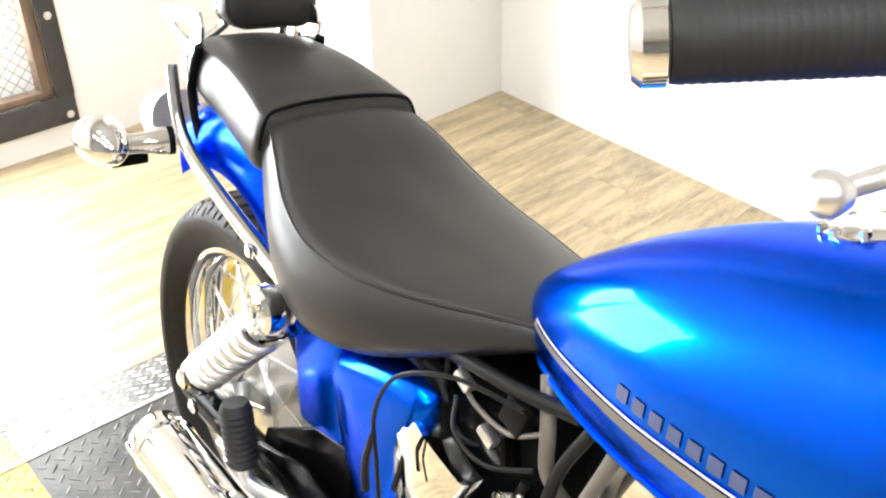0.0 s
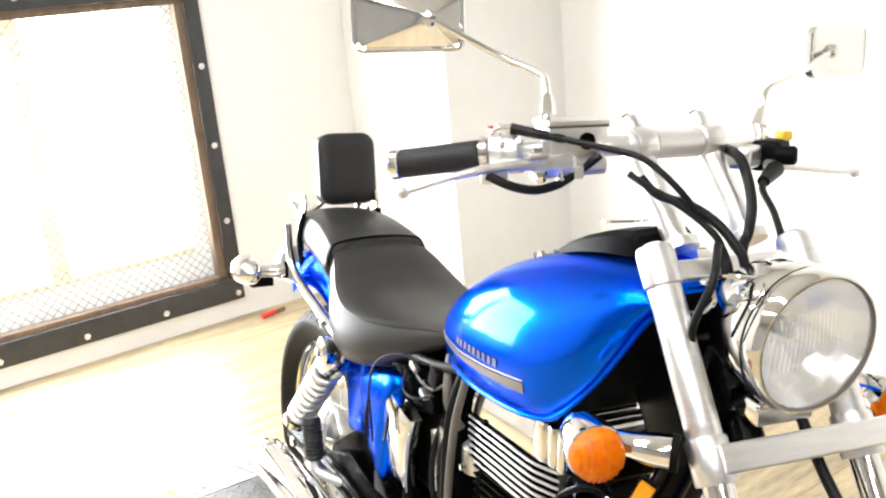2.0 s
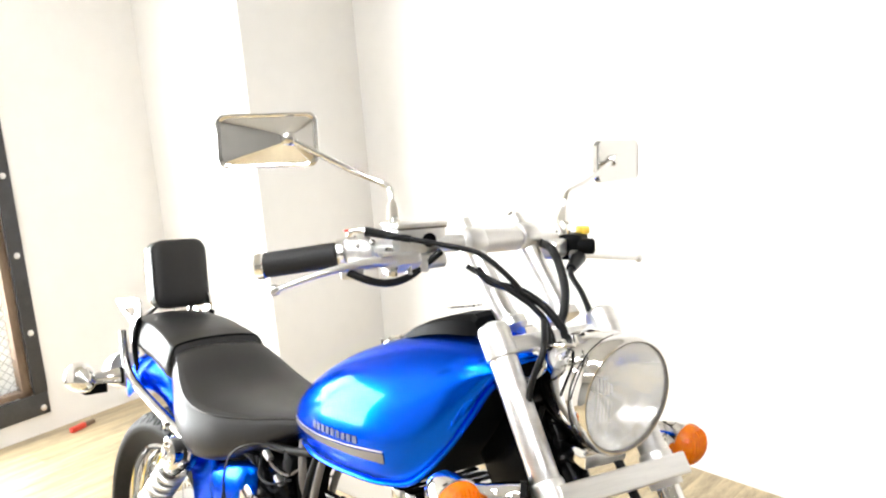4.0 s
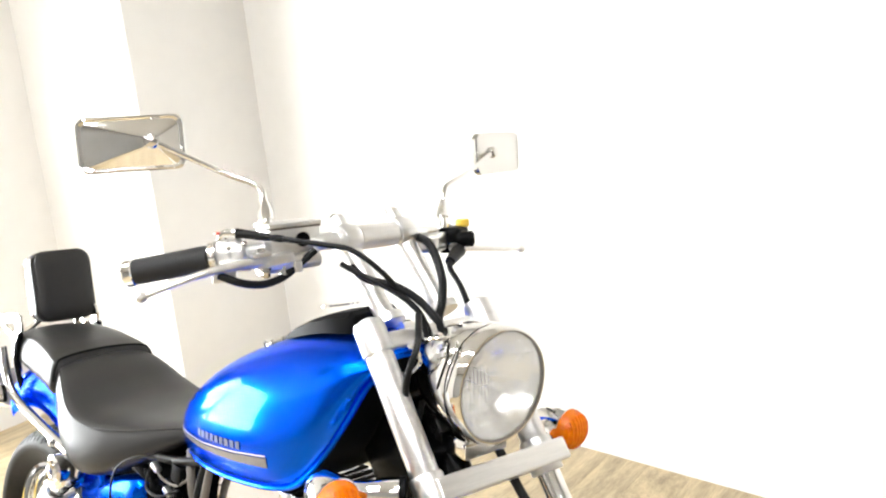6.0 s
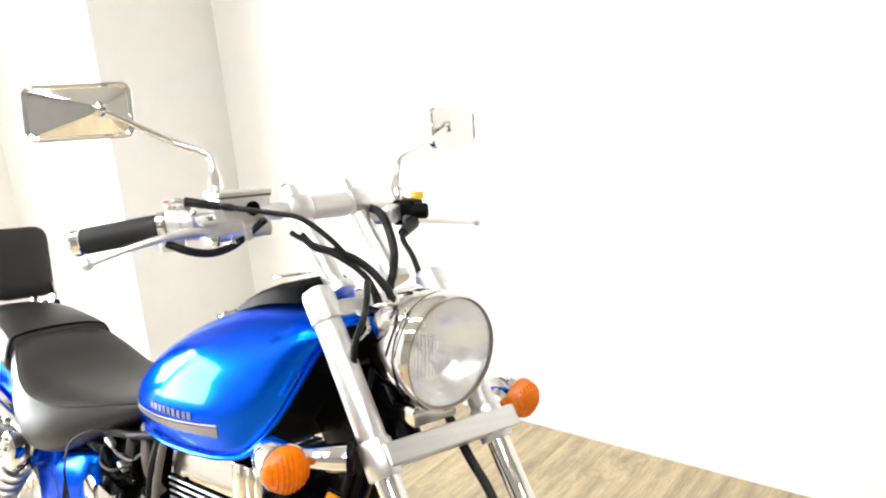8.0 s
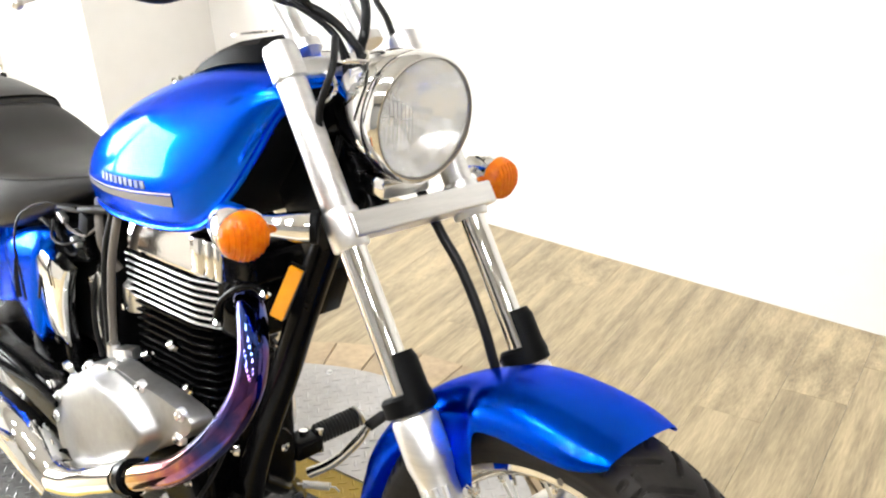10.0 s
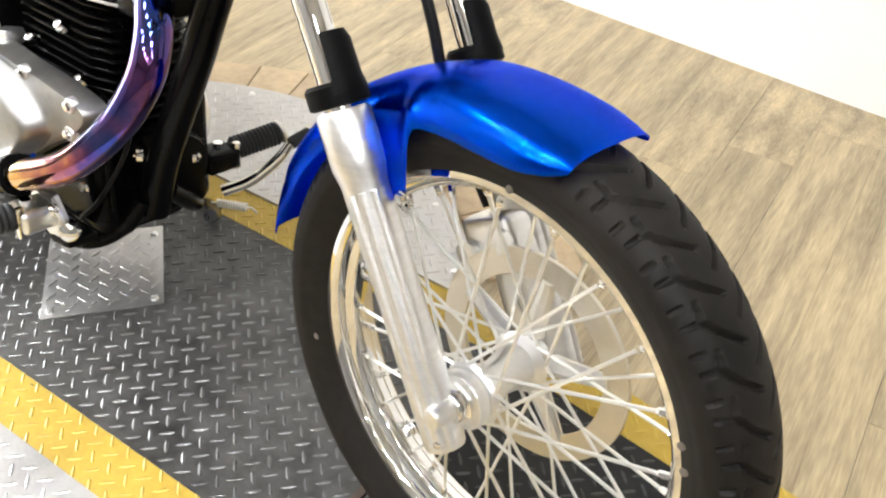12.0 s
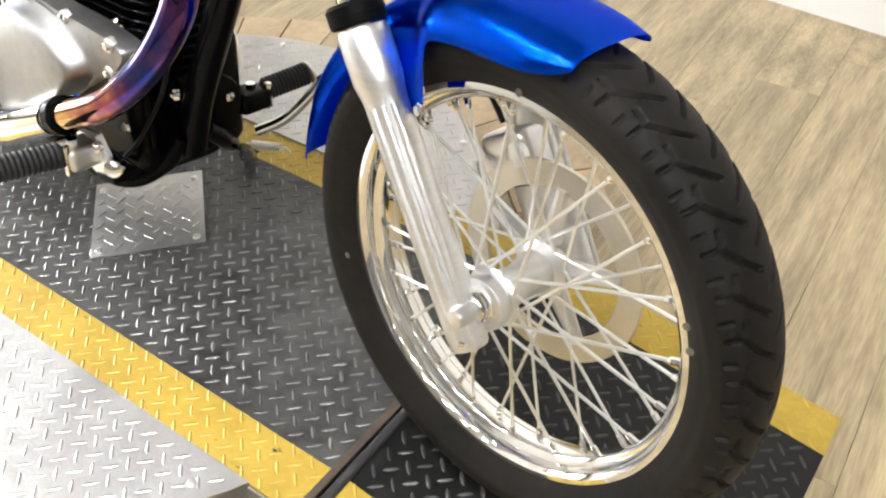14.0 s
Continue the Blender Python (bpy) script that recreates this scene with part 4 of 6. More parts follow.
for sd in (-1, 1):
    a, b = (hb(-0.689, -0.203, 1.032), hb(-0.757, -0.283, 1.015)) if sd < 0 else (hb(-0.685, 0.237, 1.031), hb(-0.738, 0.322, 1.015))
    ln = (b - a).length
    prof = [(0.015, 0.0)]
    for k in range(22):
        h0 = 0.002 + (ln - 0.004) * k / 22
        prof += [(0.0182, h0), (0.0186, h0 + (ln - 0.004) / 44), (0.0182, h0 + (ln - 0.004) / 24)]
    prof += [(0.018, ln), (0.010, ln + 0.001)]
    part("grip", lathe(prof, a, b, 24), GRIP, bar, "black rubber grip", STEER)
    d = (b - a).normalized()
    part("bar_end", lathe([(0.017, 0), (0.0195, 0.002), (0.0195, 0.012), (0.016, 0.016), (0.006, 0.017)], b, b + d, 24), CHROME, bar, "chrome bar end", STEER)
    part("grip_flange", lathe([(0.02, -0.012), (0.0215, -0.010), (0.0215, -0.003), (0.018, 0)], a, b, 24), CHROME, bar, "", STEER)
    # lever with a ball end, and its perch
    wd = 1.0 if sd < 0 else 1.18
    q0 = hb(-0.606, sd * 0.15 * wd, 1.018)
    q = [q0, hb(-0.614, sd * 0.20 * wd, 1.013), hb(-0.628, sd * 0.262 * wd, 1.004), hb(-0.648, sd * 0.322 * wd, 0.997)]
    if sd < 0:
        q = [Vector(p) for p in ((-0.608, -0.140, 1.034), (-0.613, -0.190, 1.034), (-0.622, -0.245, 1.0265), (-0.645, -0.306, 1.008))]
    lv = part("lever", tube(q, [0.0074, 0.0062, 0.0048, 0.0036], 10, 6), CAST, bike, "polished alloy brake lever" if sd < 0 else "polished alloy clutch lever", STEER)
    part("lever_ball", lathe([(0.001, -0.0078), (0.005, -0.0062), (0.0078, -0.001), (0.0078, 0.0025), (0.005, 0.0066), (0.001, 0.0078)], q[3], q[3] + Vector((-0.02, sd * 0.05, 0)), 16), CAST, lv, "", STEER)
    if sd > 0:
        part("perch", slab(0.045, 0.05, 0.03, Matrix.Translation(hb(-0.624, sd * 0.145, 1.028)) @ pose(0, 0, 0, 0, 0, sd * 28), 0.008, 3), CAST, lv, "lever perch", STEER)
        continue
    part("perch", slab(0.024, 0.055, 0.018, pose(-0.612, -0.128, 1.034, 4, 0, -12), 0.005, 3), CAST, lv, "lever perch", STEER)
    part("perch_ear", slab(0.022, 0.026, 0.006, pose(-0.608, -0.150, 1.0455, 4, 0, -12), 0.002, 2), CAST, lv, "", STEER)
    part("pivot_bolt", bolt((-0.606, -0.150, 1.0485), (0, 0, 1), 0.006, 0.005), CHROME, lv, "", STEER)
    part("pivot_nut", bolt((-0.606, -0.146, 1.026), (0, 0, -1), 0.0065, 0.012), CHROME, lv, "", STEER)
    part("adjuster", lathe([(0.004, 0), (0.004, 0.010), (0.006, 0.011), (0.006, 0.016), (0.003, 0.017)], (-0.606, -0.118, 1.026), (-0.606, -0.118, 0.9), 10), CHROME, lv, "", STEER)
    part("switch_lug", slab(0.014, 0.012, 0.016, pose(-0.603, -0.097, 1.022, 0, 0, -10), 0.003, 2), CAST, lv, "", STEER)

# right: throttle housing, brake reservoir
ga, gi = hb(-0.689, -0.203, 1.032), Vector((-0.655, -0.138, 1.046))  # inner end of the grip, and further in along the bar
gd = (gi - ga).normalized()
th = part("throttle_housing", lathe([(0.017, 0.012), (0.0245, 0.014), (0.0262, 0.018), (0.0262, 0.030), (0.0250, 0.031), (0.0250, 0.033), (0.0262, 0.034), (0.0262, 0.046), (0.0240, 0.050), (0.0140, 0.052)], ga, gi, 32), CAST, bike, "polished round throttle housing in two halves", STEER)
for h0 in (0.0, 0.006):
    part("housing_ring", lathe([(0.018, h0), (0.0225, h0 + 0.001), (0.0225, h0 + 0.004), (0.019, h0 + 0.005)], ga, gi, 24), CHROME, th, "", STEER)
part("housing_tongue", slab(0.020, 0.030, 0.018, Matrix.Translation(ga + gd * 0.030 + Vector((0.022, 0.0, -0.014))) @ pose(0, 0, 0, 0, 0, -30), 0.004, 2), CAST, th, "", STEER)
part("housing_screw", bolt(ga + gd * 0.024 + Vector((0.022, -0.008, 0.012)), (0.8, -0.3, 0.4), 0.004, 0.003), CHROME, th, "", STEER)
part("housing_screw", bolt(ga + gd * 0.042 + Vector((0.020, -0.004, 0.014)), (0.8, -0.3, 0.4), 0.004, 0.003), CHROME, th, "", STEER)
part("cable_elbow", tube([ga + gd * 0.024 + Vector((0.006, 0, 0.018)), (-0.668, -0.174, 1.068), (-0.662, -0.171, 1.0745), (-0.645, -0.157, 1.0735)], [0.0062, 0.0060, 0.0058, 0.0048], 12, 6), CHROME, th, "bent chrome cable elbow", STEER)
part("red_mark", slab(0.007, 0.010, 0.003, Matrix.Translation((-0.668, -0.178, 1.0755)), 0.001), RED, th, "small red mark", STEER)
part("switch_block", slab(0.022, 0.034, 0.022, pose(-0.646, -0.186, 1.020, 0, 0, -30), 0.005, 2), CAST, th, "", STEER)
rs = part("brake_reservoir", slab(0.052, 0.075, 0.042, Matrix.Translation(hb(-0.634, -0.108, 1.052)) @ pose(0, 0, 0, 0, 0, -8), 0.005, 2), CAST, bike, "square alloy brake fluid reservoir", STEER)
part("reservoir_lid", slab(0.056, 0.079, 0.006, Matrix.Translation(hb(-0.634, -0.108, 1.076)) @ pose(0, 0, 0, 0, 0, -8), 0.002), CAST, rs, "reservoir lid", STEER)
part("lid_seal", slab(0.0535, 0.0765, 0.003, Matrix.Translation(hb(-0.634, -0.108, 1.0717)) @ pose(0, 0, 0, 0, 0, -8), 0.0005), HOSE, rs, "dark seal under the lid", STEER)
for dx_, dy_ in ((0.018, 0.030), (-0.018, -0.030)):
    part("lid_screw", bolt(hb(-0.634 + dx_, -0.108 + dy_, 1.079), (0, 0, 1), 0.0035, 0.002), CHROME, rs, "", STEER)
part("sight_glass", lathe([(0.0105, 0), (0.0105, 0.003), (0.008, 0.0035), (0.0075, 0.001)], hb(-0.6075, -0.102, 1.054), hb(-0.51, -0.116, 1.054), 20), SATIN, rs, "dark round sight glass", STEER)
part("master_cylinder", tube([hb(-0.618, -0.17, 1.020), hb(-0.606, -0.08, 1.026)], 0.012, 14, 1), CAST, rs, "", STEER)
# left switch block
sw = part("switch_cluster", slab(0.04, 0.055, 0.042, Matrix.Translation((-0.632, 0.225, 1.020)) @ pose(0, 0, 0, 0, 0, 30), 0.010, 3), MATT, bike, "black switch block", STEER)
part("choke_knob", lathe([(0.012, 0), (0.013, 0.004), (0.013, 0.024), (0.009, 0.028)], (-0.612, 0.215, 1.022), (-0.575, 0.252, 1.022), 16), MATT, sw, "", STEER)
part("horn_button", slab(0.018, 0.018, 0.014, Matrix.Translation((-0.630, 0.245, 1.045)), 0.004), YTAG, sw, "yellow button", STEER)
part("clutch_boot", tube([(-0.600, 0.205, 1.005), (-0.572, 0.16, 0.995)], [0.012, 0.008], 12, 3), CABLE, sw, "", STEER)


def mirror(centre, across_dir, w, h, stalk, m, sd):
    c, u = Vector(centre), Vector(across_dir).normalized()
    nrm = u.cross(Vector((0, 0, 1))).normalized()
    if nrm.x < 0:
        nrm = -nrm
    v = nrm.cross(u)
    if v.z < 0:
        v = -v
    out = round_rect(w, h, 0.014, 6)
    apex = c + u * (w * 0.20 if sd < 0 else -w * 0.20) + v * h * 0.02
    rings = [[c + u * x * g + v * z * (1 - (1 - g) * w / h) + nrm * d for x, z in out] for g, d in ((0.97, -0.009), (1.0, -0.006), (1.0, 0.001), (0.985, 0.0045), (0.955, 0.005))]
    rings.append([c + u * x * 0.90 + v * z * 0.84 + nrm * 0.0035 for x, z in out])
    rings.append([apex + u * x * 0.09 + v * z * 0.15 + nrm * (0.021 if sd < 0 else 0.008) for x, z in out])
    bm = bmesh.new()
    loft(bm, rings)
    mr = part("mirror", bm, CHROME, bike, "rectangular chrome rear-view mirror", m, 12)
    part("mirror_glass", plate(round_rect(w * 0.94, h * 0.9, 0.008, 4), 0.001, Matrix.Translation(c - nrm * 0.0085) @ Matrix((tuple(u), tuple(nrm), tuple(v))).transposed().to_4x4(), 0), MIRROR, mr, "mirror glass", m)
    pts = [apex + nrm * (0.022 if sd < 0 else 0.010)] + [Vector(p) for p in stalk]
    part("stalk_barrel", lathe([(0.0085, 0), (0.0085, 0.034), (0.0065, 0.037)], pts[-1] - Vector((-0.002, 0.0, 0.034)), pts[-1], 14), CHROME, mr, "", m)
    part("stalk", tube(pts, [0.0046, 0.0046, 0.0048, 0.005], 10, 8), CHROME, mr, "bent chrome stalk", m)
    part("ball_joint", lathe([(0.001, -0.011), (0.008, -0.008), (0.011, 0), (0.008, 0.008), (0.001, 0.011)], pts[0], pts[0] + nrm, 14), CHROME, mr, "", m)
    part("stalk_nut", lathe([(0.011, 0), (0.011, 0.012), (0.007, 0.026)], pts[-1], pts[-2], 6), CHROME, mr, "", m)


mirror((-0.768, -0.245, 1.206), (0.0712, 0.1244, 0.0), 0.145, 0.078, [(-0.706, -0.143, 1.158), (-0.668, -0.1115, 1.1365), (-0.655, -0.110, 1.118), (-0.645, -0.115, 1.088)], STEER, -1)
mirror((-0.712, 0.418, 1.154), (-0.13, 0.99, 0.0), 0.125, 0.076, [(-0.668, 0.30, 1.125), (-0.661, 0.25, 1.110), (-0.655, 0.232, 1.096), (-0.645, 0.215, 1.058)], STEER, 1)

# cables and hoses from the bar to the frame
for nm, pts, r, lab in (
    ("throttle_cable", [(-0.640, -0.150, 1.0715), (-0.607, -0.1134, 1.0619), (-0.550, -0.080, 1.052), (-0.521, -0.06, 1.043), (-0.493, -0.035, 1.012), (-0.476, -0.01, 0.972), (-0.457, 0.0, 0.942), (-0.445, 0.0, 0.86)], 0.0040, "black throttle cable"),
    ("throttle_cable", [(-0.5475, -0.062, 1.024), (-0.528, -0.052, 1.012), (-0.500, -0.038, 0.998), (-0.474, -0.012, 0.972), (-0.458, 0.0, 0.948), (-0.455, 0.01, 0.90), (-0.46, -0.02, 0.80)], 0.0040, "black throttle cable"),
    ("brake_line", [(-0.5425, -0.05, 1.0188), (-0.522, -0.04, 1.0016), (-0.487, -0.02, 0.9915), (-0.465, 0.0, 0.972), (-0.4435, 0.01, 0.947), (-0.438, 0.015, 0.931), (-0.43, 0.03, 0.86), (-0.40, 0.05, 0.80)], 0.0056, "black brake line"),
    ("clutch_cable", [(-0.585, 0.185, 1.000), (-0.5625, 0.15, 0.989), (-0.519, 0.13, 0.9656), (-0.480, 0.11, 0.9354), (-0.463, 0.10, 0.917), (-0.45, 0.07, 0.85), (-0.46, 0.03, 0.78)], 0.0046, "black clutch cable"),
    ("wiring_loom", [(-0.590, 0.11, 1.040), (-0.552, 0.10, 1.0336), (-0.535, 0.10, 1.010), (-0.514, 0.09, 0.979), (-0.496, 0.07, 0.951), (-0.493, 0.06, 0.928), (-0.45, 0.03, 0.87)], 0.0066, "black wiring loom"),
    ("switch_wire", [(-0.622, -0.208, 1.024), (-0.609, -0.190, 1.0135), (-0.605, -0.168, 1.0065), (-0.605, -0.146, 1.0045), (-0.605, -0.120, 1.0096), (-0.604, -0.097, 1.022), (-0.596, -0.070, 1.042)], 0.0056, "black switch wire"),
    ("speedo_cable", [(-0.43, -0.03, 0.96), (-0.40, -0.06, 0.93), (-0.41, -0.075, 0.88), (-0.44, -0.05, 0.82)], 0.0045, "thin black cable"),
):
    part(nm, tube(pts, r, 10, 8), CABLE, bike, lab, STEER)
part("cable_boot", tube([(-0.650, -0.161, 1.0735), (-0.643, -0.153, 1.0722), (-0.628, -0.137, 1.068), (-0.607, -0.1134, 1.0619)], [0.0076, 0.0066, 0.0062, 0.0052], 12, 4), CABLE, bike, "black rubber cable boot", STEER)
part("wire_guide", tube([(-0.451, -0.05, 0.882), (-0.424, -0.05, 0.889), (-0.409, -0.05, 0.905), (-0.416, -0.05, 0.920), (-0.428, -0.05, 0.9225), (-0.387, -0.05, 0.937), (-0.375, -0.03, 0.936), (-0.385, -0.02, 0.945)], 0.0028, 8, 6), CHROME, bike, "bent chrome cable guide", STEER)

# ---- tank ----
TX = [-1.065, -1.055, -1.03, -0.99, -0.93, -0.85, -0.75, -0.665, -0.60, -0.545, -0.507, -0.483, -0.468]
TB = [0.690, 0.682, 0.675, 0.670, 0.668, 0.672, 0.682, 0.694, 0.714, 0.765, 0.818, 0.862, 0.885]
TT = [0.705, 0.722, 0.745, 0.775, 0.814, 0.853, 0.888, 0.911, 0.922, 0.925, 0.922, 0.915, 0.900]
TW = [0.012, 0.032, 0.055, 0.078, 0.100, 0.120, 0.135, 0.141, 0.139, 0.130, 0.116, 0.100, 0.080]
SHAPE = spline([(0, -0.01), (0.45, -0.01), (0.84, 0.0), (0.955, 0.10), (1.0, 0.28), (0.99, 0.45), (0.94, 0.61), (0.83, 0.76), (0.63, 0.885), (0.34, 0.97), (0, 1.0)], 4)


def tank_point(x, k, grow=0.0):
    """The tank's right-hand surface at station x, k steps (0 to 1) round from the underside to the ridge."""
    b, t, w = np.interp(x, TX, TB), np.interp(x, TX, TT), np.interp(x, TX, TW)
    i = k * (len(SHAPE) - 1)
    i0 = min(int(i), len(SHAPE) - 2)
    fy, fz = SHAPE[i0] + (SHAPE[i0 + 1] - SHAPE[i0]) * (i - i0)
    return Vector((x, -(w * fy + grow), b + (t - b) * fz))


tx = spline([(a, b, c, d) for a, b, c, d in zip(TX, TB, TT, TW)], 5)
rows = []
for x, b, t, w in tx:
    half = [(w * fy, b + (t - b) * fz) for fy, fz in SHAPE]
    rows.append([(x, -y, z) for y, z in half] + [(x, y, z) for y, z in half[-2:0:-1]])
bm = bmesh.new()
loft(bm, rows)
tank = part("fuel_tank", bm, BLUE, bike, "metallic blue teardrop fuel tank", None, 70)
for sd in (-1, 1):
    seam = [(x, sd * w * 0.87, b - 0.001) for x, b, t, w in tx[3:-3]]
    part("tank_seam", tube(seam, 0.0045, 8, 1), BLUE, tank, "rolled blue seam")
    # stripe and pinstripe along the lower flank
    def band(x0, x1, lo, hi, grow, n=40, k=5):
        rows = []
        for x in np.linspace(x0, x1, n):
            z0, z1 = lo(x), hi(x)
            row = []
            for q in range(k):
                z = z0 + (z1 - z0) * q / (k - 1)
                b, t, w = (np.interp(x, tx[:, 0], tx[:, c]) for c in (1, 2, 3))
                f = (z - b) / (t - b)
                fy = np.interp(f, SHAPE[8:, 1], SHAPE[8:, 0])
                row.append((x, sd * (w * fy + grow), z))
            rows.append(row)
        return loft(bmesh.new(), rows, False, False, False)

    base_z = lambda x: np.interp(x, (-1.02, -0.95, -0.85, -0.75, -0.645), (0.702, 0.704, 0.709, 0.718, 0.730))
    part("stripe", band(-1.015, -0.645, base_z, lambda x: base_z(x) + 0.004 + 0.011 * (x + 1.035) / 0.38, 0.0011), DECAL, tank, "grey tank stripe")
    part("pinstripe", band(-1.012, -0.645, lambda x: base_z(x) + 0.006 + 0.011 * (x + 1.035) / 0.38, lambda x: base_z(x) + 0.0085 + 0.011 * (x + 1.035) / 0.38, 0.0013, 40, 3), DECAL2, tank, "silver pinstripe")
    for i in range(9):
        x0 = -0.875 + i * 0.0185
        part("lettering_bar", band(x0, x0 + 0.0125, lambda x: base_z(x) + 0.021, lambda x: base_z(x) + 0.033, 0.0011, 4, 4), LETTER, tank, "faint grey lettering bar")
# thin black sheet just below the blue underside, up to the nose
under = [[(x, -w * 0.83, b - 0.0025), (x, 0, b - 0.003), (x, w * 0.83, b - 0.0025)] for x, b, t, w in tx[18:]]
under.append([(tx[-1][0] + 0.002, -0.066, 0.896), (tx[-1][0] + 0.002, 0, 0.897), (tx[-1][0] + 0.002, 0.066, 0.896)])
part("tank_under_sheet", loft(bmesh.new(), under, False, False, False), MATT, tank, "thin black sheet under the tank")
# filler cap and the black speedometer housing on the ridge
cap = part("filler_cap", lathe([(0.032, -0.004), (0.034, 0), (0.034, 0.006), (0.030, 0.010), (0.018, 0.013), (0.002, 0.0135)], (-0.783, 0, 0.870), (-0.800, 0, 0.930), 32), CHROME, tank, "chrome filler cap")
for k in range(10):
    a = 2 * math.pi * k / 10
    part("cap_lug", lathe([(0.004, 0), (0.004, 0.006), (0.002, 0.008)], (-0.785 + 0.031 * math.cos(a), 0.031 * math.sin(a), 0.874 + 0.009 * math.cos(a)), (-0.785 + 0.031 * math.cos(a) - 0.02, 0.031 * math.sin(a), 0.935), 8), CHROME, cap)
rows = []
for x, w, h in ((-0.755, 0.020, 0.004), (-0.735, 0.034, 0.009), (-0.70, 0.046, 0.015), (-0.655, 0.052, 0.021), (-0.61, 0.053, 0.027), (-0.565, 0.050, 0.031), (-0.557, 0.047, 0.025), (-0.550, 0.042, 0.004)):
    z = np.interp(x, TX, TT) - 0.004
    rows.append([(x, -w, z), (x, -w * 0.94, z + h * 0.75), (x, -w * 0.78, z + h), (x, 0, z + h * 1.08), (x, w * 0.78, z + h), (x, w * 0.94, z + h * 0.75), (x, w, z)])
part("speedometer", loft(bmesh.new(), rows), MATT, tank, "black speedometer housing", None, 25)
part("speedometer_face", lathe([(0.034, 0), (0.034, 0.003), (0.030, 0.004)], (-0.63, 0, 0.949), (-0.637, 0, 1.0), 28), CHROME, tank, "")

# ---- seats ----


def seat(xs, zb, zt, hw, shape, name, label):
    st = spline([(a, b, c, d) for a, b, c, d in zip(xs, zb, zt, hw)], 5)
    sh = spline(shape, 4)
    rows = []
    for x, b, t, w in st:
        half = [(w * fy, b + (t - b) * fz) for fy, fz in sh]
        rows.append([(x, -y, z) for y, z in half] + [(x, y, z) for y, z in half[-2:0:-1]])
    bm = bmesh.new()
    loft(bm, rows)
    return part(name, bm, VINYL, bike, label, SEATM, 80), st


RS = [(0, 0), (0.6, 0), (0.88, 0.05), (0.985, 0.20), (1.0, 0.38), (0.985, 0.55), (0.95, 0.69), (0.905, 0.80), (0.880, 0.850), (0.78, 0.905), (0.5, 0.97), (0, 1.0)]
rider, rst = seat([-1.475, -1.465, -1.44, -1.40, -1.345, -1.28, -1.20, -1.12, -1.05, -1.01, -0.985, -0.975], [0.705, 0.69, 0.662, 0.628, 0.594, 0.573, 0.584, 0.616, 0.652, 0.672, 0.681, 0.687], [0.750, 0.764, 0.768, 0.752, 0.722, 0.703, 0.697, 0.699, 0.704, 0.704, 0.698, 0.690], [0.088, 0.100, 0.112, 0.128, 0.146, 0.153, 0.141, 0.112, 0.080, 0.060, 0.044, 0.022], RS, "rider_seat", "black vinyl rider seat")
for sd in (-1, 1):
    part("seat_piping", tube([(x, sd * w * 0.898, b + (t - b) * 0.828) for x, b, t, w in rst[8:-4]], 0.0022, 6, 1), VINYL, rider, "stitched seam", m=SEATM)
pill, pst = seat([-1.765, -1.755, -1.72, -1.66, -1.58, -1.51, -1.47, -1.452, -1.445], [0.745, 0.735, 0.725, 0.715, 0.705, 0.695, 0.69, 0.70, 0.72], [0.775, 0.79, 0.802, 0.808, 0.806, 0.795, 0.785, 0.779, 0.768], [0.060, 0.075, 0.088, 0.095, 0.102, 0.110, 0.116, 0.114, 0.100], RS, "pillion_seat", "black vinyl pillion seat")
part("seat_seam", tube([(-1.4475, -0.1125, 0.728), (-1.449, -0.1085, 0.747), (-1.451, -0.1005, 0.765), (-1.452, -0.088, 0.7725), (-1.452, -0.05, 0.7785), (-1.452, 0, 0.7805), (-1.452, 0.05, 0.7785), (-1.452, 0.088, 0.7725), (-1.451, 0.1005, 0.765), (-1.449, 0.1085, 0.747), (-1.4475, 0.1125, 0.728)], 0.0026, 6, 6), MATT, pill, "dark piping between the seats", m=SEATM)
# backrest
BRM = pose(-1.723, 0.028, 0.893, 0, -8, 0) @ pose(0, 0, 0, 0, 0, 90)
out = round_rect(0.138, 0.166, 0.030, 8)
bm = bmesh.new()
loft(bm, [[BRM @ Vector((x * s, -d, z * s)) for x, z in out] for s, d in ((0.90, -0.020), (0.98, -0.017), (1.0, -0.008), (1.0, 0.010), (0.97, 0.019), (0.90, 0.0235), (0.6, 0.026), (0.2, 0.027))])
rest = part("backrest", bm, VINYL, bike, "black padded pillion backrest", SEATM, 70)
part("backrest_piping", tube([BRM @ Vector((x * 0.985, -0.0175, z * 0.985)) for x, z in out], 0.0022, 6, 1, True), VINYL, rest, "stitched seam", m=SEATM)
part("backrest_shell", plate(round_rect(0.136, 0.164, 0.03, 8), 0.006, BRM @ Matrix.Translation((0, 0.028, 0)), 0.002), CHROME, rest, "chrome backrest plate", m=SEATM)
for y in (-0.045, 0.045):
    part("sissy_bar", tube([(-1.752, 0.028 + y, 0.90), (-1.746, 0.028 + y, 0.82), (-1.755, y * 1.6, 0.77), (-1.70, y * 2.0, 0.71)], 0.007, 10, 6), CHROME, rest, "chrome support bar", m=SEATM)
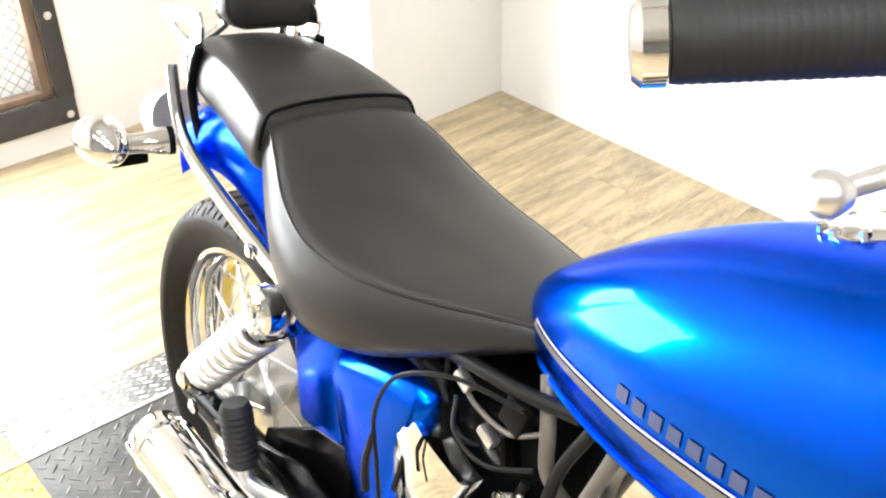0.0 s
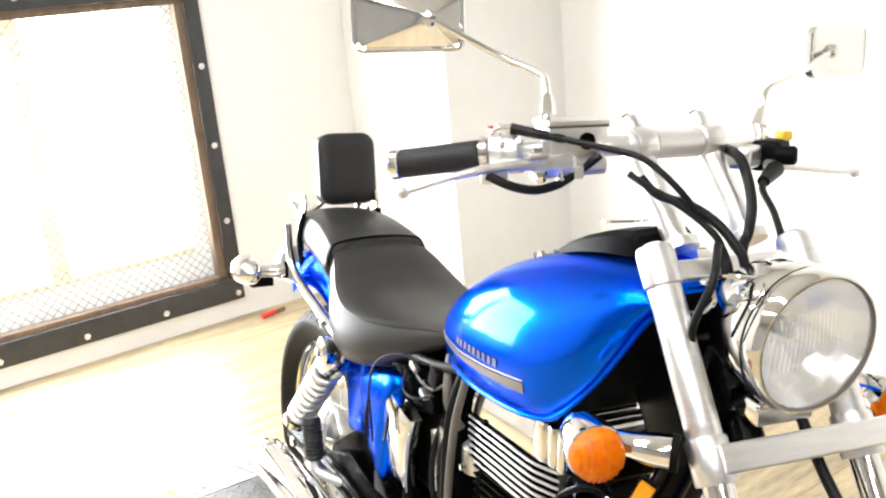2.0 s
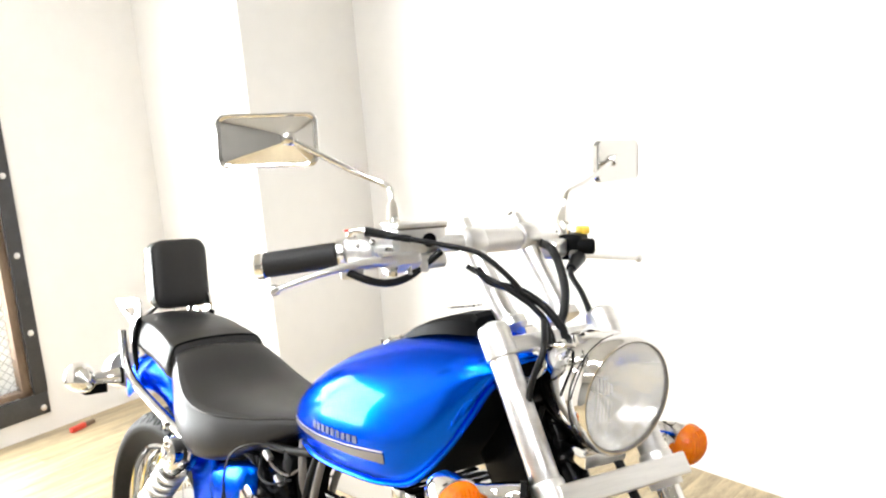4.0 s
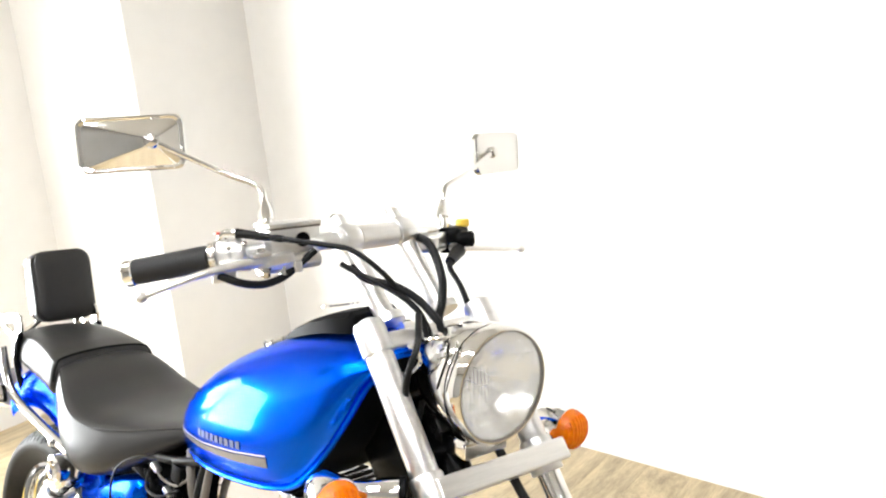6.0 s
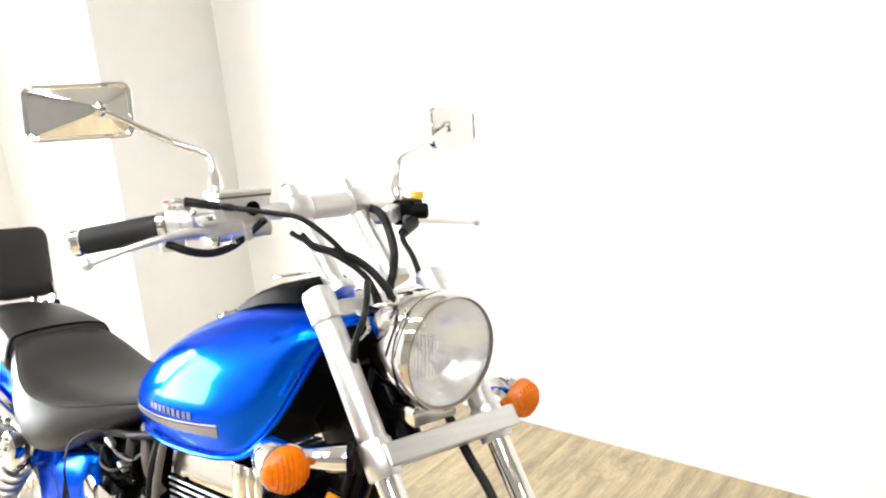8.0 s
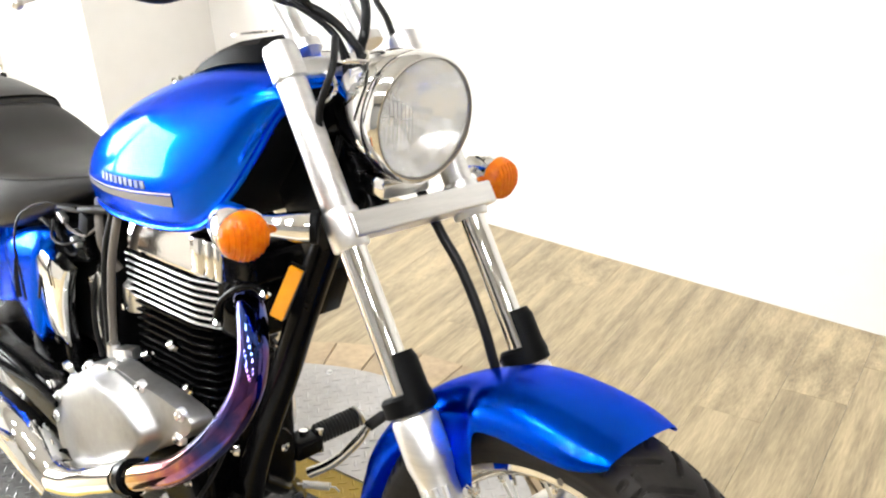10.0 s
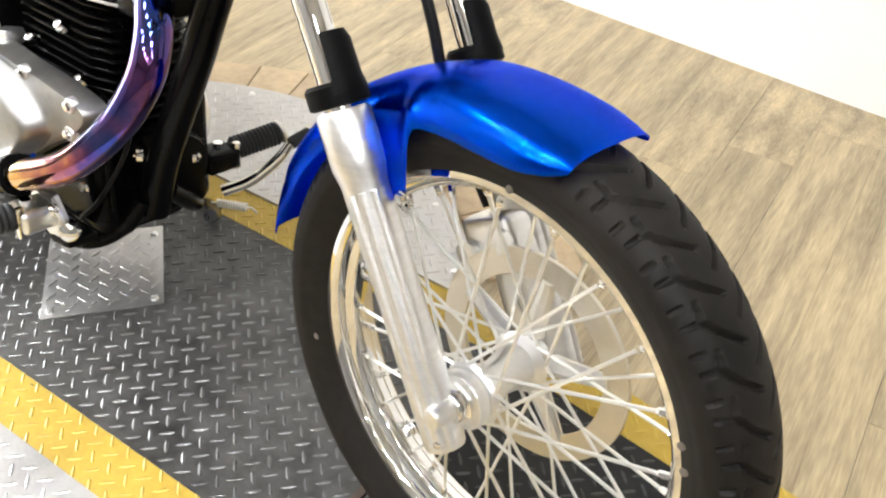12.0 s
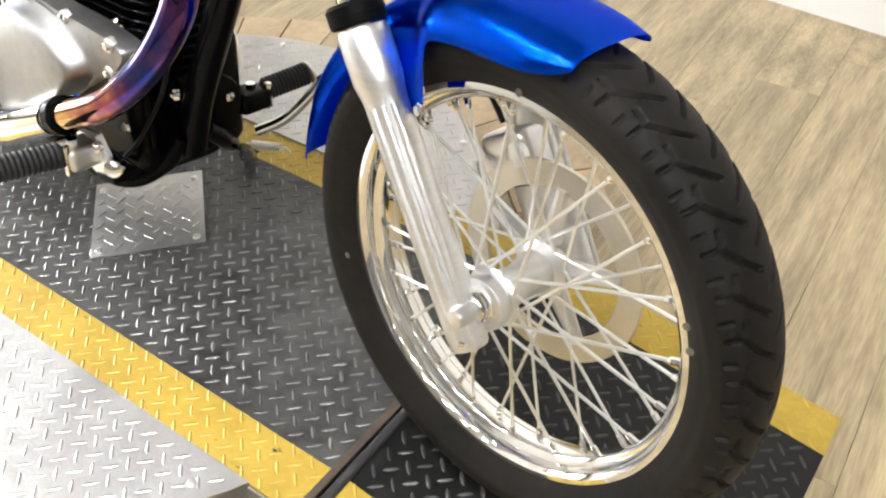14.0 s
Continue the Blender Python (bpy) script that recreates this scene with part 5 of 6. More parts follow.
for sd in (-1, 1):
    rim_o = spline([(-1.822, 0.826), (-1.770, 0.834), (-1.705, 0.845), (-1.672, 0.838), (-1.672, 0.805), (-1.694, 0.778), (-1.735, 0.784), (-1.790, 0.806)], 6, True)
    rim_i = spline([(-1.772, 0.812), (-1.748, 0.818), (-1.716, 0.824), (-1.700, 0.820), (-1.700, 0.808), (-1.712, 0.798), (-1.732, 0.798), (-1.757, 0.805)], 6, True)
    y0, y1 = sd * 0.088 - 0.003, sd * 0.088 + 0.003
    bm = bmesh.new()
    loft(bm, [[(x, y, z) for x, z in r] for r, y in ((rim_o, y0), (rim_o, y1), (rim_i, y1), (rim_i, y0))], False, True)
    part("side_plate", bm, CHROME, rest, "chrome sissy bar plate with an oval hole", m=SEATM)
    part("plate_stay", tube([(-1.672, sd * 0.092, 0.800), (-1.684, sd * 0.096, 0.767), (-1.692, sd * 0.098, 0.733), (-1.680, sd * 0.098, 0.692), (-1.661, sd * 0.098, 0.664)], 0.0065, 10, 6), MATT, rest, "black bent stay", m=SEATM)

# ---- rear fender, struts, lights ----
RY = 0.0
rows = []
for i in range(37):
    t = i / 36
    a = radians(42 + (110 - 42) * t)
    R = 0.385 + 0.03 * math.sin(math.pi * t)
    row = []
    for j in range(21):
        s = -1 + 2 * j / 20
        b = s * radians(95)
        y = RY + 0.084 * math.copysign(abs(math.sin(b)) ** 0.65, s)
        rr = R - 0.085 * (1 - math.cos(b))
        row.append((RA[0] + rr * math.cos(a), y, RA[1] + 0.055 + rr * math.sin(a)))
    rows.append(row)
bm = bmesh.new()
loft(bm, rows, False, False, False)
bmesh.ops.solidify(bm, geom=bm.faces[:], thickness=0.003)
part("rear_fender", bm, BLUE, bike, "glossy blue rear fender", REARM, 60)
for sd in (-1, 1):
    y0 = RY + sd * 0.103
    st = part("fender_strut", tube([(-1.30, y0, 0.575), (-1.42, y0, 0.60), (-1.54, y0, 0.632), (-1.635, y0, 0.664), (-1.675, y0, 0.70), (-1.69, y0, 0.775)], [0.013, 0.012, 0.011, 0.010, 0.009, 0.008], 12, 6), CHROME, bike, "curved chrome fender strut", m=REARM)
    part("strut_bolt", bolt((-1.44, y0 + sd * 0.012, 0.605), (0, sd, 0), 0.008, 0.006), CHROME, st, m=REARM)
turn_signal((-1.730, -0.192, 0.668), (-1.690, -0.108, 0.668), (-1, -0.08, 0.05), material("smoked_lens", (0.5, 0.16, 0.05), 0.15, coat=0.5), "chrome rear indicator", REARM, 0.034)
turn_signal((-1.765, 0.15, 0.676), (-1.735, 0.07, 0.672), (-1, 0.08, 0.05), bpy.data.materials["smoked_lens"], "chrome rear indicator", REARM, 0.034)
part("rear_reflector_bracket", slab(0.05, 0.055, 0.026, Matrix.Translation((-1.765, -0.150, 0.632)), 0.004), MATT, bike, "dark reflector bracket", m=REARM)
tl = part("tail_light", lathe([(0.045, -0.05), (0.048, -0.02), (0.045, 0.0), (0.04, 0.004)], (-1.92, RY - 0.02, 0.625), (-1.98, RY - 0.02, 0.61), 28), ALU, bike, "chrome tail light", m=REARM)
part("lens", lathe([(0.042, 0.004), (0.040, 0.014), (0.02, 0.022), (0.002, 0.024)], (-1.92, RY - 0.02, 0.625), (-1.98, RY - 0.02, 0.61), 28), RED, tl, "red tail lens", m=REARM)

# ---- shocks ----
for sd in (-1, 1):
    a, b = Vector((-1.348, RY + sd * 0.118, 0.572)), Vector((-1.600, RY + sd * 0.118, 0.338))
    ln = (b - a).length
    d = (b - a).normalized()
    sh = part("shock_absorber", lathe([(0.012, -0.01), (0.030, 0.0), (0.033, 0.01), (0.033, 0.055), (0.028, 0.062), (0.012, 0.064), (0.012, ln - 0.01), (0.030, ln - 0.012), (0.031, ln + 0.008), (0.018, ln + 0.014)], a, b, 28), CHROME, bike, "chrome twin rear shock", m=REARM)
    fr = axis_frame(a, b)
    turns, n = 8.5, 8.5 * 18
    pts = [fr @ Vector((0.0255 * math.cos(2 * math.pi * k / 18), 0.0255 * math.sin(2 * math.pi * k / 18), 0.069 + (ln - 0.085) * k / n)) for k in range(int(n) + 1)]
    part("spring", tube(pts, 0.0074, 10, 1), CAST, sh, "thick bright coil spring", m=REARM)
    part("damper_tube", lathe([(0.0165, 0.06), (0.0165, ln - 0.01)], a, b, 20), HOSE, sh, "grey damper tube", m=REARM)
    part("top_bolt", lathe([(0.026, -0.006), (0.029, 0.0), (0.029, 0.014), (0.022, 0.019), (0.020, 0.015), (0.010, 0.015), (0.009, 0.026), (0.002, 0.028)], a + Vector((0, sd * 0.022, 0.006)), a + Vector((0, sd * 1.0, 0.006)), 20), CHROME, sh, "domed chrome mounting nut", m=REARM)
    part("lower_bolt", lathe([(0.016, 0), (0.016, 0.012), (0.008, 0.016)], b + Vector((0, sd * 0.02, 0)), b + Vector((0, sd, 0)), 6), CHROME, sh, m=REARM)
    arm = part("swingarm", tube([(-0.98, RY * 0.3 + sd * 0.10, 0.30), (-1.25, RY + sd * 0.105, 0.295), (-1.66, RY + sd * 0.105, 0.280)], [0.030, 0.027, 0.022], 14, 6), SATIN, bike, "black tubular swingarm", m=REARM)
    part("axle_plate", slab(0.10, 0.012, 0.05, Matrix.Translation((RA[0], RY + sd * 0.112, RA[1])), 0.006), CHROME, arm, "chrome axle adjuster", m=REARM)
    part("axle_nut", bolt((RA[0], RY + sd * 0.118, RA[1]), (0, sd, 0), 0.013, 0.012), CHROME, arm, m=REARM)
    part("swingarm_web", plate([(-1.235, 0.245), (-1.235, 0.43), (-1.315, 0.415), (-1.44, 0.335), (-1.46, 0.275)], 0.006, Matrix.Translation((0, sd * 0.092, 0)), 0.0015), SATIN, arm, "black web beside the wheel", m=REARM)
    # folded pillion footrest
    pg = part("pillion_footrest", lathe([(0.017, 0)] + [(0.0195 + 0.002 * (k % 2), 0.004 + 0.0045 * k) for k in range(19)] + [(0.016, 0.092)], (-1.395, sd * 0.155, 0.330), (-1.405, sd * 0.160, 0.422), 20), GRIP, bike, "folded black ribbed pillion footrest", m=REARM)
    part("footrest_bracket", tube([(-1.395, sd * 0.155, 0.330), (-1.38, sd * 0.15, 0.305), (-1.32, sd * 0.12, 0.30)], 0.011, 10, 4), CAST, pg, "alloy bracket", m=REARM)

# ---- engine ----
case = part("crankcase", slab(0.36, 0.20, 0.20, Matrix.Translation((-0.885, 0, 0.275)), 0.03, 4), SATIN, bike, "black crankcase")
part("sump", slab(0.26, 0.16, 0.06, Matrix.Translation((-0.88, 0, 0.17)), 0.02, 3), SATIN, case)
cyl = part("cylinder", slab(0.165, 0.10, 0.33, Matrix.Translation((-0.780, -0.005, 0.485)), 0.02, 3), SATIN, bike, "black finned cylinder")


def fin(cx, hx, hy, z, th):
    """A cooling fin with a bowed front and rounded corners."""
    out = [(-hx, -hy), (hx * 0.55, -hy), (hx * 0.9, -hy * 0.82), (hx, -hy * 0.3), (hx, hy * 0.3), (hx * 0.9, hy * 0.82), (hx * 0.55, hy), (-hx, hy)]
    bm = bmesh.new()
    loft(bm, [[(cx + x * g, y * g - 0.003, z + dz) for x, y in out] for g, dz in ((0.985, -th / 2), (1, -th / 4), (1, th / 4), (0.985, th / 2))])
    return bm


for k in range(13):
    part("fin", fin(-0.785, 0.103, 0.073, 0.345 + k * 0.0142, 0.005), SATIN, cyl, "black cooling fin")
for k in range(7):
    z = 0.532 + k * 0.0113
    f = part("head_fin", fin(-0.768, 0.122, 0.080, z, 0.006), SATIN, cyl, "polished cooling fin")
    for sd in (-1, 1):
        part("fin_edge", tube([(-0.889, sd * 0.0810 - 0.003, z), (-0.80, sd * 0.0810 - 0.003, z), (-0.712, sd * 0.0808 - 0.003, z), (-0.682, sd * 0.0745 - 0.003, z), (-0.660, sd * 0.066 - 0.003, z), (-0.652, sd * 0.048 - 0.003, z)], [0.0016, 0.0023, 0.0023, 0.0022, 0.0020, 0.0014], 8, 4), BAR, f, "polished fin edge")
    if k % 2 == 0:
        part("fin_lug", slab(0.010, 0.004, 0.008, Matrix.Translation((-0.842, -0.0845, z + 0.0064)), 0.001), SATIN, cyl)
rings = []
for z, g in ((0.611, 1.0), (0.613, 1.012), (0.617, 1.012), (0.640, 0.985), (0.664, 0.935), (0.676, 0.88), (0.682, 0.80)):
    rings.append([(-0.775 + x * g, y * g - 0.003, z - 0.004 + 0.05 * x * (z > 0.64)) for x, y in ((-0.108, -0.078), (0.085, -0.078), (0.098, -0.070), (0.102, -0.05), (0.102, 0.05), (0.098, 0.070), (0.085, 0.078), (-0.108, 0.078))])
bm = bmesh.new()
loft(bm, rings)
hc = part("head_cover", bm, CHROME, bike, "chrome cylinder head cover", None, 25)
for bx, bw in ((-0.690, 0.030), (-0.661, 0.020), (-0.640, 0.018)):
    part("head_band", slab(bw, 0.162, 0.062, Matrix.Translation((bx, -0.003, 0.640)), 0.008, 3), CHROME, hc, "rounded chrome upright of the head cover")
part("rocker_box", slab(0.06, 0.13, 0.05, Matrix.Translation((-0.615, 0.0, 0.635)), 0.012, 3), SATIN, cyl, "black rocker box")
part("port_block", slab(0.07, 0.12, 0.10, Matrix.Translation((-0.640, -0.01, 0.568)), 0.016, 3), SATIN, cyl, "black exhaust port block")
for x, y, z in ((-0.742, -0.079, 0.405), (-0.845, -0.085, 0.432), (-0.775, -0.079, 0.470)):
    part("acorn_nut", lathe([(0.009, 0), (0.009, 0.006), (0.006, 0.013), (0.001, 0.015)], (x, y, z), (x, y - 0.3, z + 0.3), 8), CHROME, cyl)
part("oil_fitting", slab(0.05, 0.03, 0.022, pose(-0.900, -0.095, 0.425, 0, -15, 0), 0.006, 2), CAST, bike, "alloy oil line fitting")
for x, y, z in ((-0.72, -0.06, 0.235), (-0.705, 0.02, 0.215), (-0.74, -0.095, 0.255), (-0.70, -0.03, 0.30), (-0.70, 0.06, 0.27)):
    part("engine_bolt", lathe([(0.010, 0), (0.010, 0.006), (0.0065, 0.008), (0.0065, 0.013), (0.002, 0.014)], (x, y, z), (x + 0.8, y - 0.5, z + 0.1), 6), CHROME, case, "bright engine bolt")
part("front_cover", lathe([(0.050, 0), (0.055, 0.008), (0.050, 0.018), (0.020, 0.022), (0.004, 0.022)], (-0.712, 0.03, 0.262), (-0.60, 0.03, 0.262), 24), SATIN, case, "black round front cover")
part("oil_line", tube([(-0.705, -0.075, 0.225), (-0.690, -0.085, 0.28), (-0.700, -0.080, 0.345), (-0.715, -0.070, 0.40)], 0.006, 10, 8), SATIN, bike, "thin black oil line")
part("brake_switch_wire", tube([(-0.735, -0.11, 0.21), (-0.70, -0.10, 0.25), (-0.665, -0.075, 0.33), (-0.66, -0.055, 0.41)], 0.0035, 8, 8), CABLE, bike, "thin black wire")
# clutch cover
out = spline([(-1.083, 0.300), (-1.030, 0.345), (-0.976, 0.383), (-0.932, 0.411), (-0.864, 0.430), (-0.801, 0.427), (-0.716, 0.424), (-0.645, 0.412), (-0.671, 0.374), (-0.788, 0.300), (-0.885, 0.235), (-0.978, 0.178), (-1.075, 0.160), (-1.104, 0.228)], 6, True)
ctr = np.array([-0.895, 0.31])
face = spline([(-0.995, 0.300), (-0.973, 0.362), (-0.925, 0.395), (-0.863, 0.413), (-0.787, 0.400), (-0.7365, 0.367), (-0.760, 0.330), (-0.813, 0.288), (-0.9075, 0.2245), (-0.960, 0.215), (-0.990, 0.245)], 8, True)
arc = np.concatenate([[0], np.cumsum(np.hypot(*np.diff(np.vstack([face, face[:1]]), axis=0).T))])
face = np.stack([np.interp(np.arange(len(out)) / len(out) * arc[-1], arc, np.append(face[:, q], face[0, q])) for q in (0, 1)], 1)
mid_f = face.mean(0)
rings = [[(ctr[0] + (x - ctr[0]) * g, y, ctr[1] + (z - ctr[1]) * g) for x, z in out] for g, y in ((1.0, -0.105), (1.0, -0.133), (0.985, -0.140), (0.92, -0.1415))]
rings += [[(mid_f[0] + (x - mid_f[0]) * g, y, mid_f[1] + (z - mid_f[1]) * g) for x, z in face] for g, y in ((1.14, -0.144), (1.08, -0.150), (1.03, -0.166), (0.99, -0.1735), (0.94, -0.1765), (0.5, -0.1785), (0.05, -0.179))]
bm = bmesh.new()
loft(bm, rings)
cc = part("clutch_cover", bm, CASEALU, bike, "cast aluminium clutch cover", None, 40)
for k in range(0, 84, 8):
    x, z = ctr + (out[k] - ctr) * 0.955
    part("cover_boss", lathe([(0.0115, 0), (0.0105, 0.008), (0.0095, 0.009)], (x, -0.134, z), (x, -1, z), 14), CAST, cc)
    part("cover_bolt", bolt((x, -0.143, z), (0, -1, 0), 0.0055, 0.005), CHROME, cc)
part("left_cover", lathe([(0.10, 0), (0.105, 0.02), (0.09, 0.05), (0.02, 0.055)], (-0.86, 0.095, 0.28), (-0.86, 1, 0.28), 36), CAST, bike, "cast aluminium left engine cover")

# exhaust
FLANGE = [(-0.636, -0.09, 0.556), (-0.62, -0.092, 0.59), (-0.586, -0.088, 0.617), (-0.558, -0.08, 0.625), (-0.544, -0.074, 0.618)]
hp = part("exhaust_header", tube([(-0.632, -0.045, 0.580), (-0.600, -0.062, 0.593), (-0.566, -0.082, 0.584), (-0.537, -0.102, 0.566), (-0.516, -0.120, 0.541), (-0.510, -0.140, 0.500), (-0.5455, -0.160, 0.4354), (-0.6213, -0.175, 0.3633), (-0.715, -0.183, 0.312), (-0.79, -0.187, 0.279)], 0.0215, 24, 8), HEAT, bike, "heat-blued chrome exhaust header")
part("flange", lathe([(0.0215, -0.004), (0.0310, -0.004), (0.0325, 0.0), (0.0325, 0.006), (0.0300, 0.009), (0.0215, 0.009)], (-0.622, -0.050, 0.584), (-0.585, -0.072, 0.592), 28), SATIN, hp, "black exhaust collar")
part("flange_arch", tube(FLANGE, [0.0085, 0.0055, 0.0055, 0.0055, 0.0085], 10, 6), SATIN, hp, "black flange arch with two ears")
for e in (FLANGE[0], FLANGE[-1]):
    part("flange_nut", lathe([(0.0075, 0), (0.0075, 0.010), (0.003, 0.017)], e, Vector(e) + Vector((0.9, -0.5, 0.1)), 6), CHROME, hp)
mid = part("exhaust_pipe", tube([(-0.775, -0.187, 0.285), (-0.85, -0.190, 0.250), (-0.926, -0.192, 0.214), (-1.02, -0.190, 0.185)], [0.025, 0.027, 0.029, 0.034], 20, 6), CHROME, bike, "chrome exhaust pipe")
part("pipe_clamp", lathe([(0.0250, 0.0), (0.0285, 0.002), (0.0285, 0.018), (0.0250, 0.020)], (-0.742, -0.185, 0.3005), (-0.79, -0.187, 0.279), 28), SATIN, mid, "dark pipe clamp")
part("clamp_bolt", tube([(-0.735, -0.166, 0.325), (-0.772, -0.167, 0.312)], 0.004, 8, 1), CHROME, mid)
part("elbow_clamp", lathe([(0.034, 0.0), (0.0395, 0.002), (0.0395, 0.009), (0.036, 0.011)], (-1.030, -0.187, 0.194), (-1.06, -0.188, 0.210), 28), SATIN, mid, "black clamp ring at the elbow")
mf = part("muffler", tube([(-1.00, -0.186, 0.178), (-1.06, -0.188, 0.210), (-1.15, -0.190, 0.245), (-1.36, -0.192, 0.264), (-1.545, -0.196, 0.268)], [0.034, 0.040, 0.042, 0.043, 0.044], 32, 8), CHROME, bike, "long chrome slash-cut muffler", REARM)
part("muffler_end", lathe([(0.044, 0), (0.046, 0.004), (0.041, 0.04), (0.032, 0.05), (0.027, 0.02)], (-1.545, -0.196, 0.268), (-1.675, -0.201, 0.272), 32), CHROME, mf, "chrome muffler end", REARM)
part("muffler_ridge", slab(0.50, 0.012, 0.012, pose(-1.33, -0.232, 0.264, 0, 2, 1.5), 0.004), CHROME, mf, "", REARM)

# side panels, airbox, frame
part("airbox", slab(0.26, 0.15, 0.24, Matrix.Translation((-1.10, 0, 0.50)), 0.03, 3), MATT, bike, "black airbox behind the panels")
part("battery_tray", slab(0.17, 0.15, 0.34, Matrix.Translation((-1.235, -0.01, 0.43)), 0.02), SATIN, bike, "black inner fender")
part("carburettor", slab(0.08, 0.09, 0.09, Matrix.Translation((-0.905, 0.01, 0.575)), 0.018, 3), CAST, bike, "carburettor behind the cylinder")
part("intake_boot", tube([(-0.96, 0.0, 0.575), (-0.87, 0.0, 0.572)], 0.032, 16, 1), MATT, bike, "black intake boot")
for sd in (-1, 1):
    ol = spline([(-1.258, 0.553), (-1.18, 0.588), (-1.098, 0.602), (-1.084, 0.572), (-1.112, 0.49), (-1.140, 0.392), (-1.163, 0.372), (-1.195, 0.40), (-1.235, 0.45), (-1.256, 0.50)], 4, True)
    c2 = np.array([-1.17, 0.50])
    bm = bmesh.new()
    loft(bm, [[(c2[0] + (x - c2[0]) * s, sd * y, c2[1] + (z - c2[1]) * s) for x, z in ol] for s, y in ((0.97, 0.085), (1.0, 0.106), (0.985, 0.118), (0.93, 0.126), (0.8, 0.131), (0.4, 0.135), (0.1, 0.136))])
    part("side_panel", bm, BLUE, bike, "glossy blue side panel", None, 60)
    rings = []
    for v in np.linspace(0, 1, 13):  # a pressed plate that bows a little and leans out at the top
        x0, x1 = -1.115 - 0.038 * v, -1.016 - 0.056 * v
        z0, z1 = 0.574 - 0.192 * v, 0.546 - 0.168 * v
        y = 0.134 - 0.020 * v + 0.005 * math.sin(math.pi * v)
        g = 0.006 * (abs(2 * v - 1) ** 6)
        prof = [(0.0, -0.024), (0.0, -0.006), (0.02, -0.002), (0.06, 0.0), (0.5, 0.002), (0.94, 0.0), (0.98, -0.002), (1.0, -0.006), (1.0, -0.024)]
        rings.append([(x0 + (x1 - x0) * q, sd * (y + d - g), z0 + (z1 - z0) * q) for q, d in prof])
    bm = bmesh.new()
    loft(bm, rings)
    cov = part("chrome_side_cover", bm, CHROME, bike, "chrome side cover plate", None, 50)
    part("cover_slot", slab(0.007, 0.003, 0.080, pose(-1.104, sd * 0.1325, 0.515, sd * 5, 12, 0), 0.0012), SATIN, cov, "long dark slot")
    part("inner_blue_panel", slab(0.12, 0.03, 0.17, pose(-1.318, sd * 0.088 - 0.008, 0.485, 0, -8, 0), 0.014, 3), BLUE, bike, "blue inner fender panel")
    fr = part("frame_tube", tube([(-0.685, -0.02 + sd * 0.02, 0.24), (-0.715, sd * 0.06, 0.185), (-0.78, sd * 0.10, 0.150), (-0.97, sd * 0.10, 0.150)], 0.015, 14, 8), SATIN, bike, "black lower frame tube")
    part("frame_rail", tube([(-0.97, sd * 0.10, 0.150), (-1.05, sd * 0.105, 0.22), (-1.08, sd * 0.10, 0.40), (-1.10, sd * 0.095, 0.60), (-1.30, sd * 0.10, 0.60)], 0.014, 12, 6), SATIN, fr)
hang = part("muffler_bracket", plate([(-1.43, 0.322), (-1.30, 0.372), (-1.06, 0.345), (-0.99, 0.245), (-1.10, 0.222), (-1.36, 0.272)], 0.006, Matrix.Translation((0, -0.132, 0)), 0.0015), SATIN, bike, "black footrest and muffler bracket")
for x, z in ((-1.385, 0.315), (-1.10, 0.315), (-1.05, 0.262)):
    part("bracket_bolt", bolt((x, -0.137, z), (0, -1, 0), 0.009, 0.008), CHROME, hang)
part("bracket_web", tube([(-1.40, -0.140, 0.320), (-1.25, -0.142, 0.318), (-1.08, -0.140, 0.285)], 0.009, 10, 5), SATIN, hang, "rolled black edge")
part("pivot_cap", lathe([(0.022, 0), (0.024, 0.004), (0.020, 0.012), (0.006, 0.016)], (-1.075, -0.112, 0.338), (-1.075, -1, 0.338), 24), CHROME, bike, "chrome swingarm pivot cap")
rfl = part("side_reflector", slab(0.019, 0.008, 0.076, pose(-0.485, -0.083, 0.636, 0, 24, 30), 0.002), REFL, bike, "amber side reflector")
part("reflector_holder", slab(0.022, 0.008, 0.080, pose(-0.490, -0.077, 0.636, 0, 24, 30), 0.002), MATT, rfl)
part("down_tube", tube([(-0.440, -0.01, 0.78), (-0.489, -0.015, 0.677), (-0.540, -0.02, 0.560), (-0.576, -0.02, 0.478), (-0.626, -0.02, 0.376), (-0.665, -0.02, 0.29), (-0.69, -0.02, 0.21)], 0.022, 18, 8), SATIN, bike, "black frame down tube")
part("backbone", tube([(-0.45, 0, 0.86), (-0.60, 0, 0.80), (-0.90, 0, 0.685), (-1.15, 0, 0.62)], 0.024, 14, 6), SATIN, bike, "black frame backbone")
part("frame_gusset", slab(0.10, 0.07, 0.14, pose(-0.50, 0, 0.745, 0, -30, 0), 0.012), SATIN, bike, "black steering head gusset")
part("regulator", slab(0.022, 0.045, 0.085, pose(-0.531, 0.03, 0.605, 0, 24, 0), 0.004), SATIN, bike, "black finned regulator")
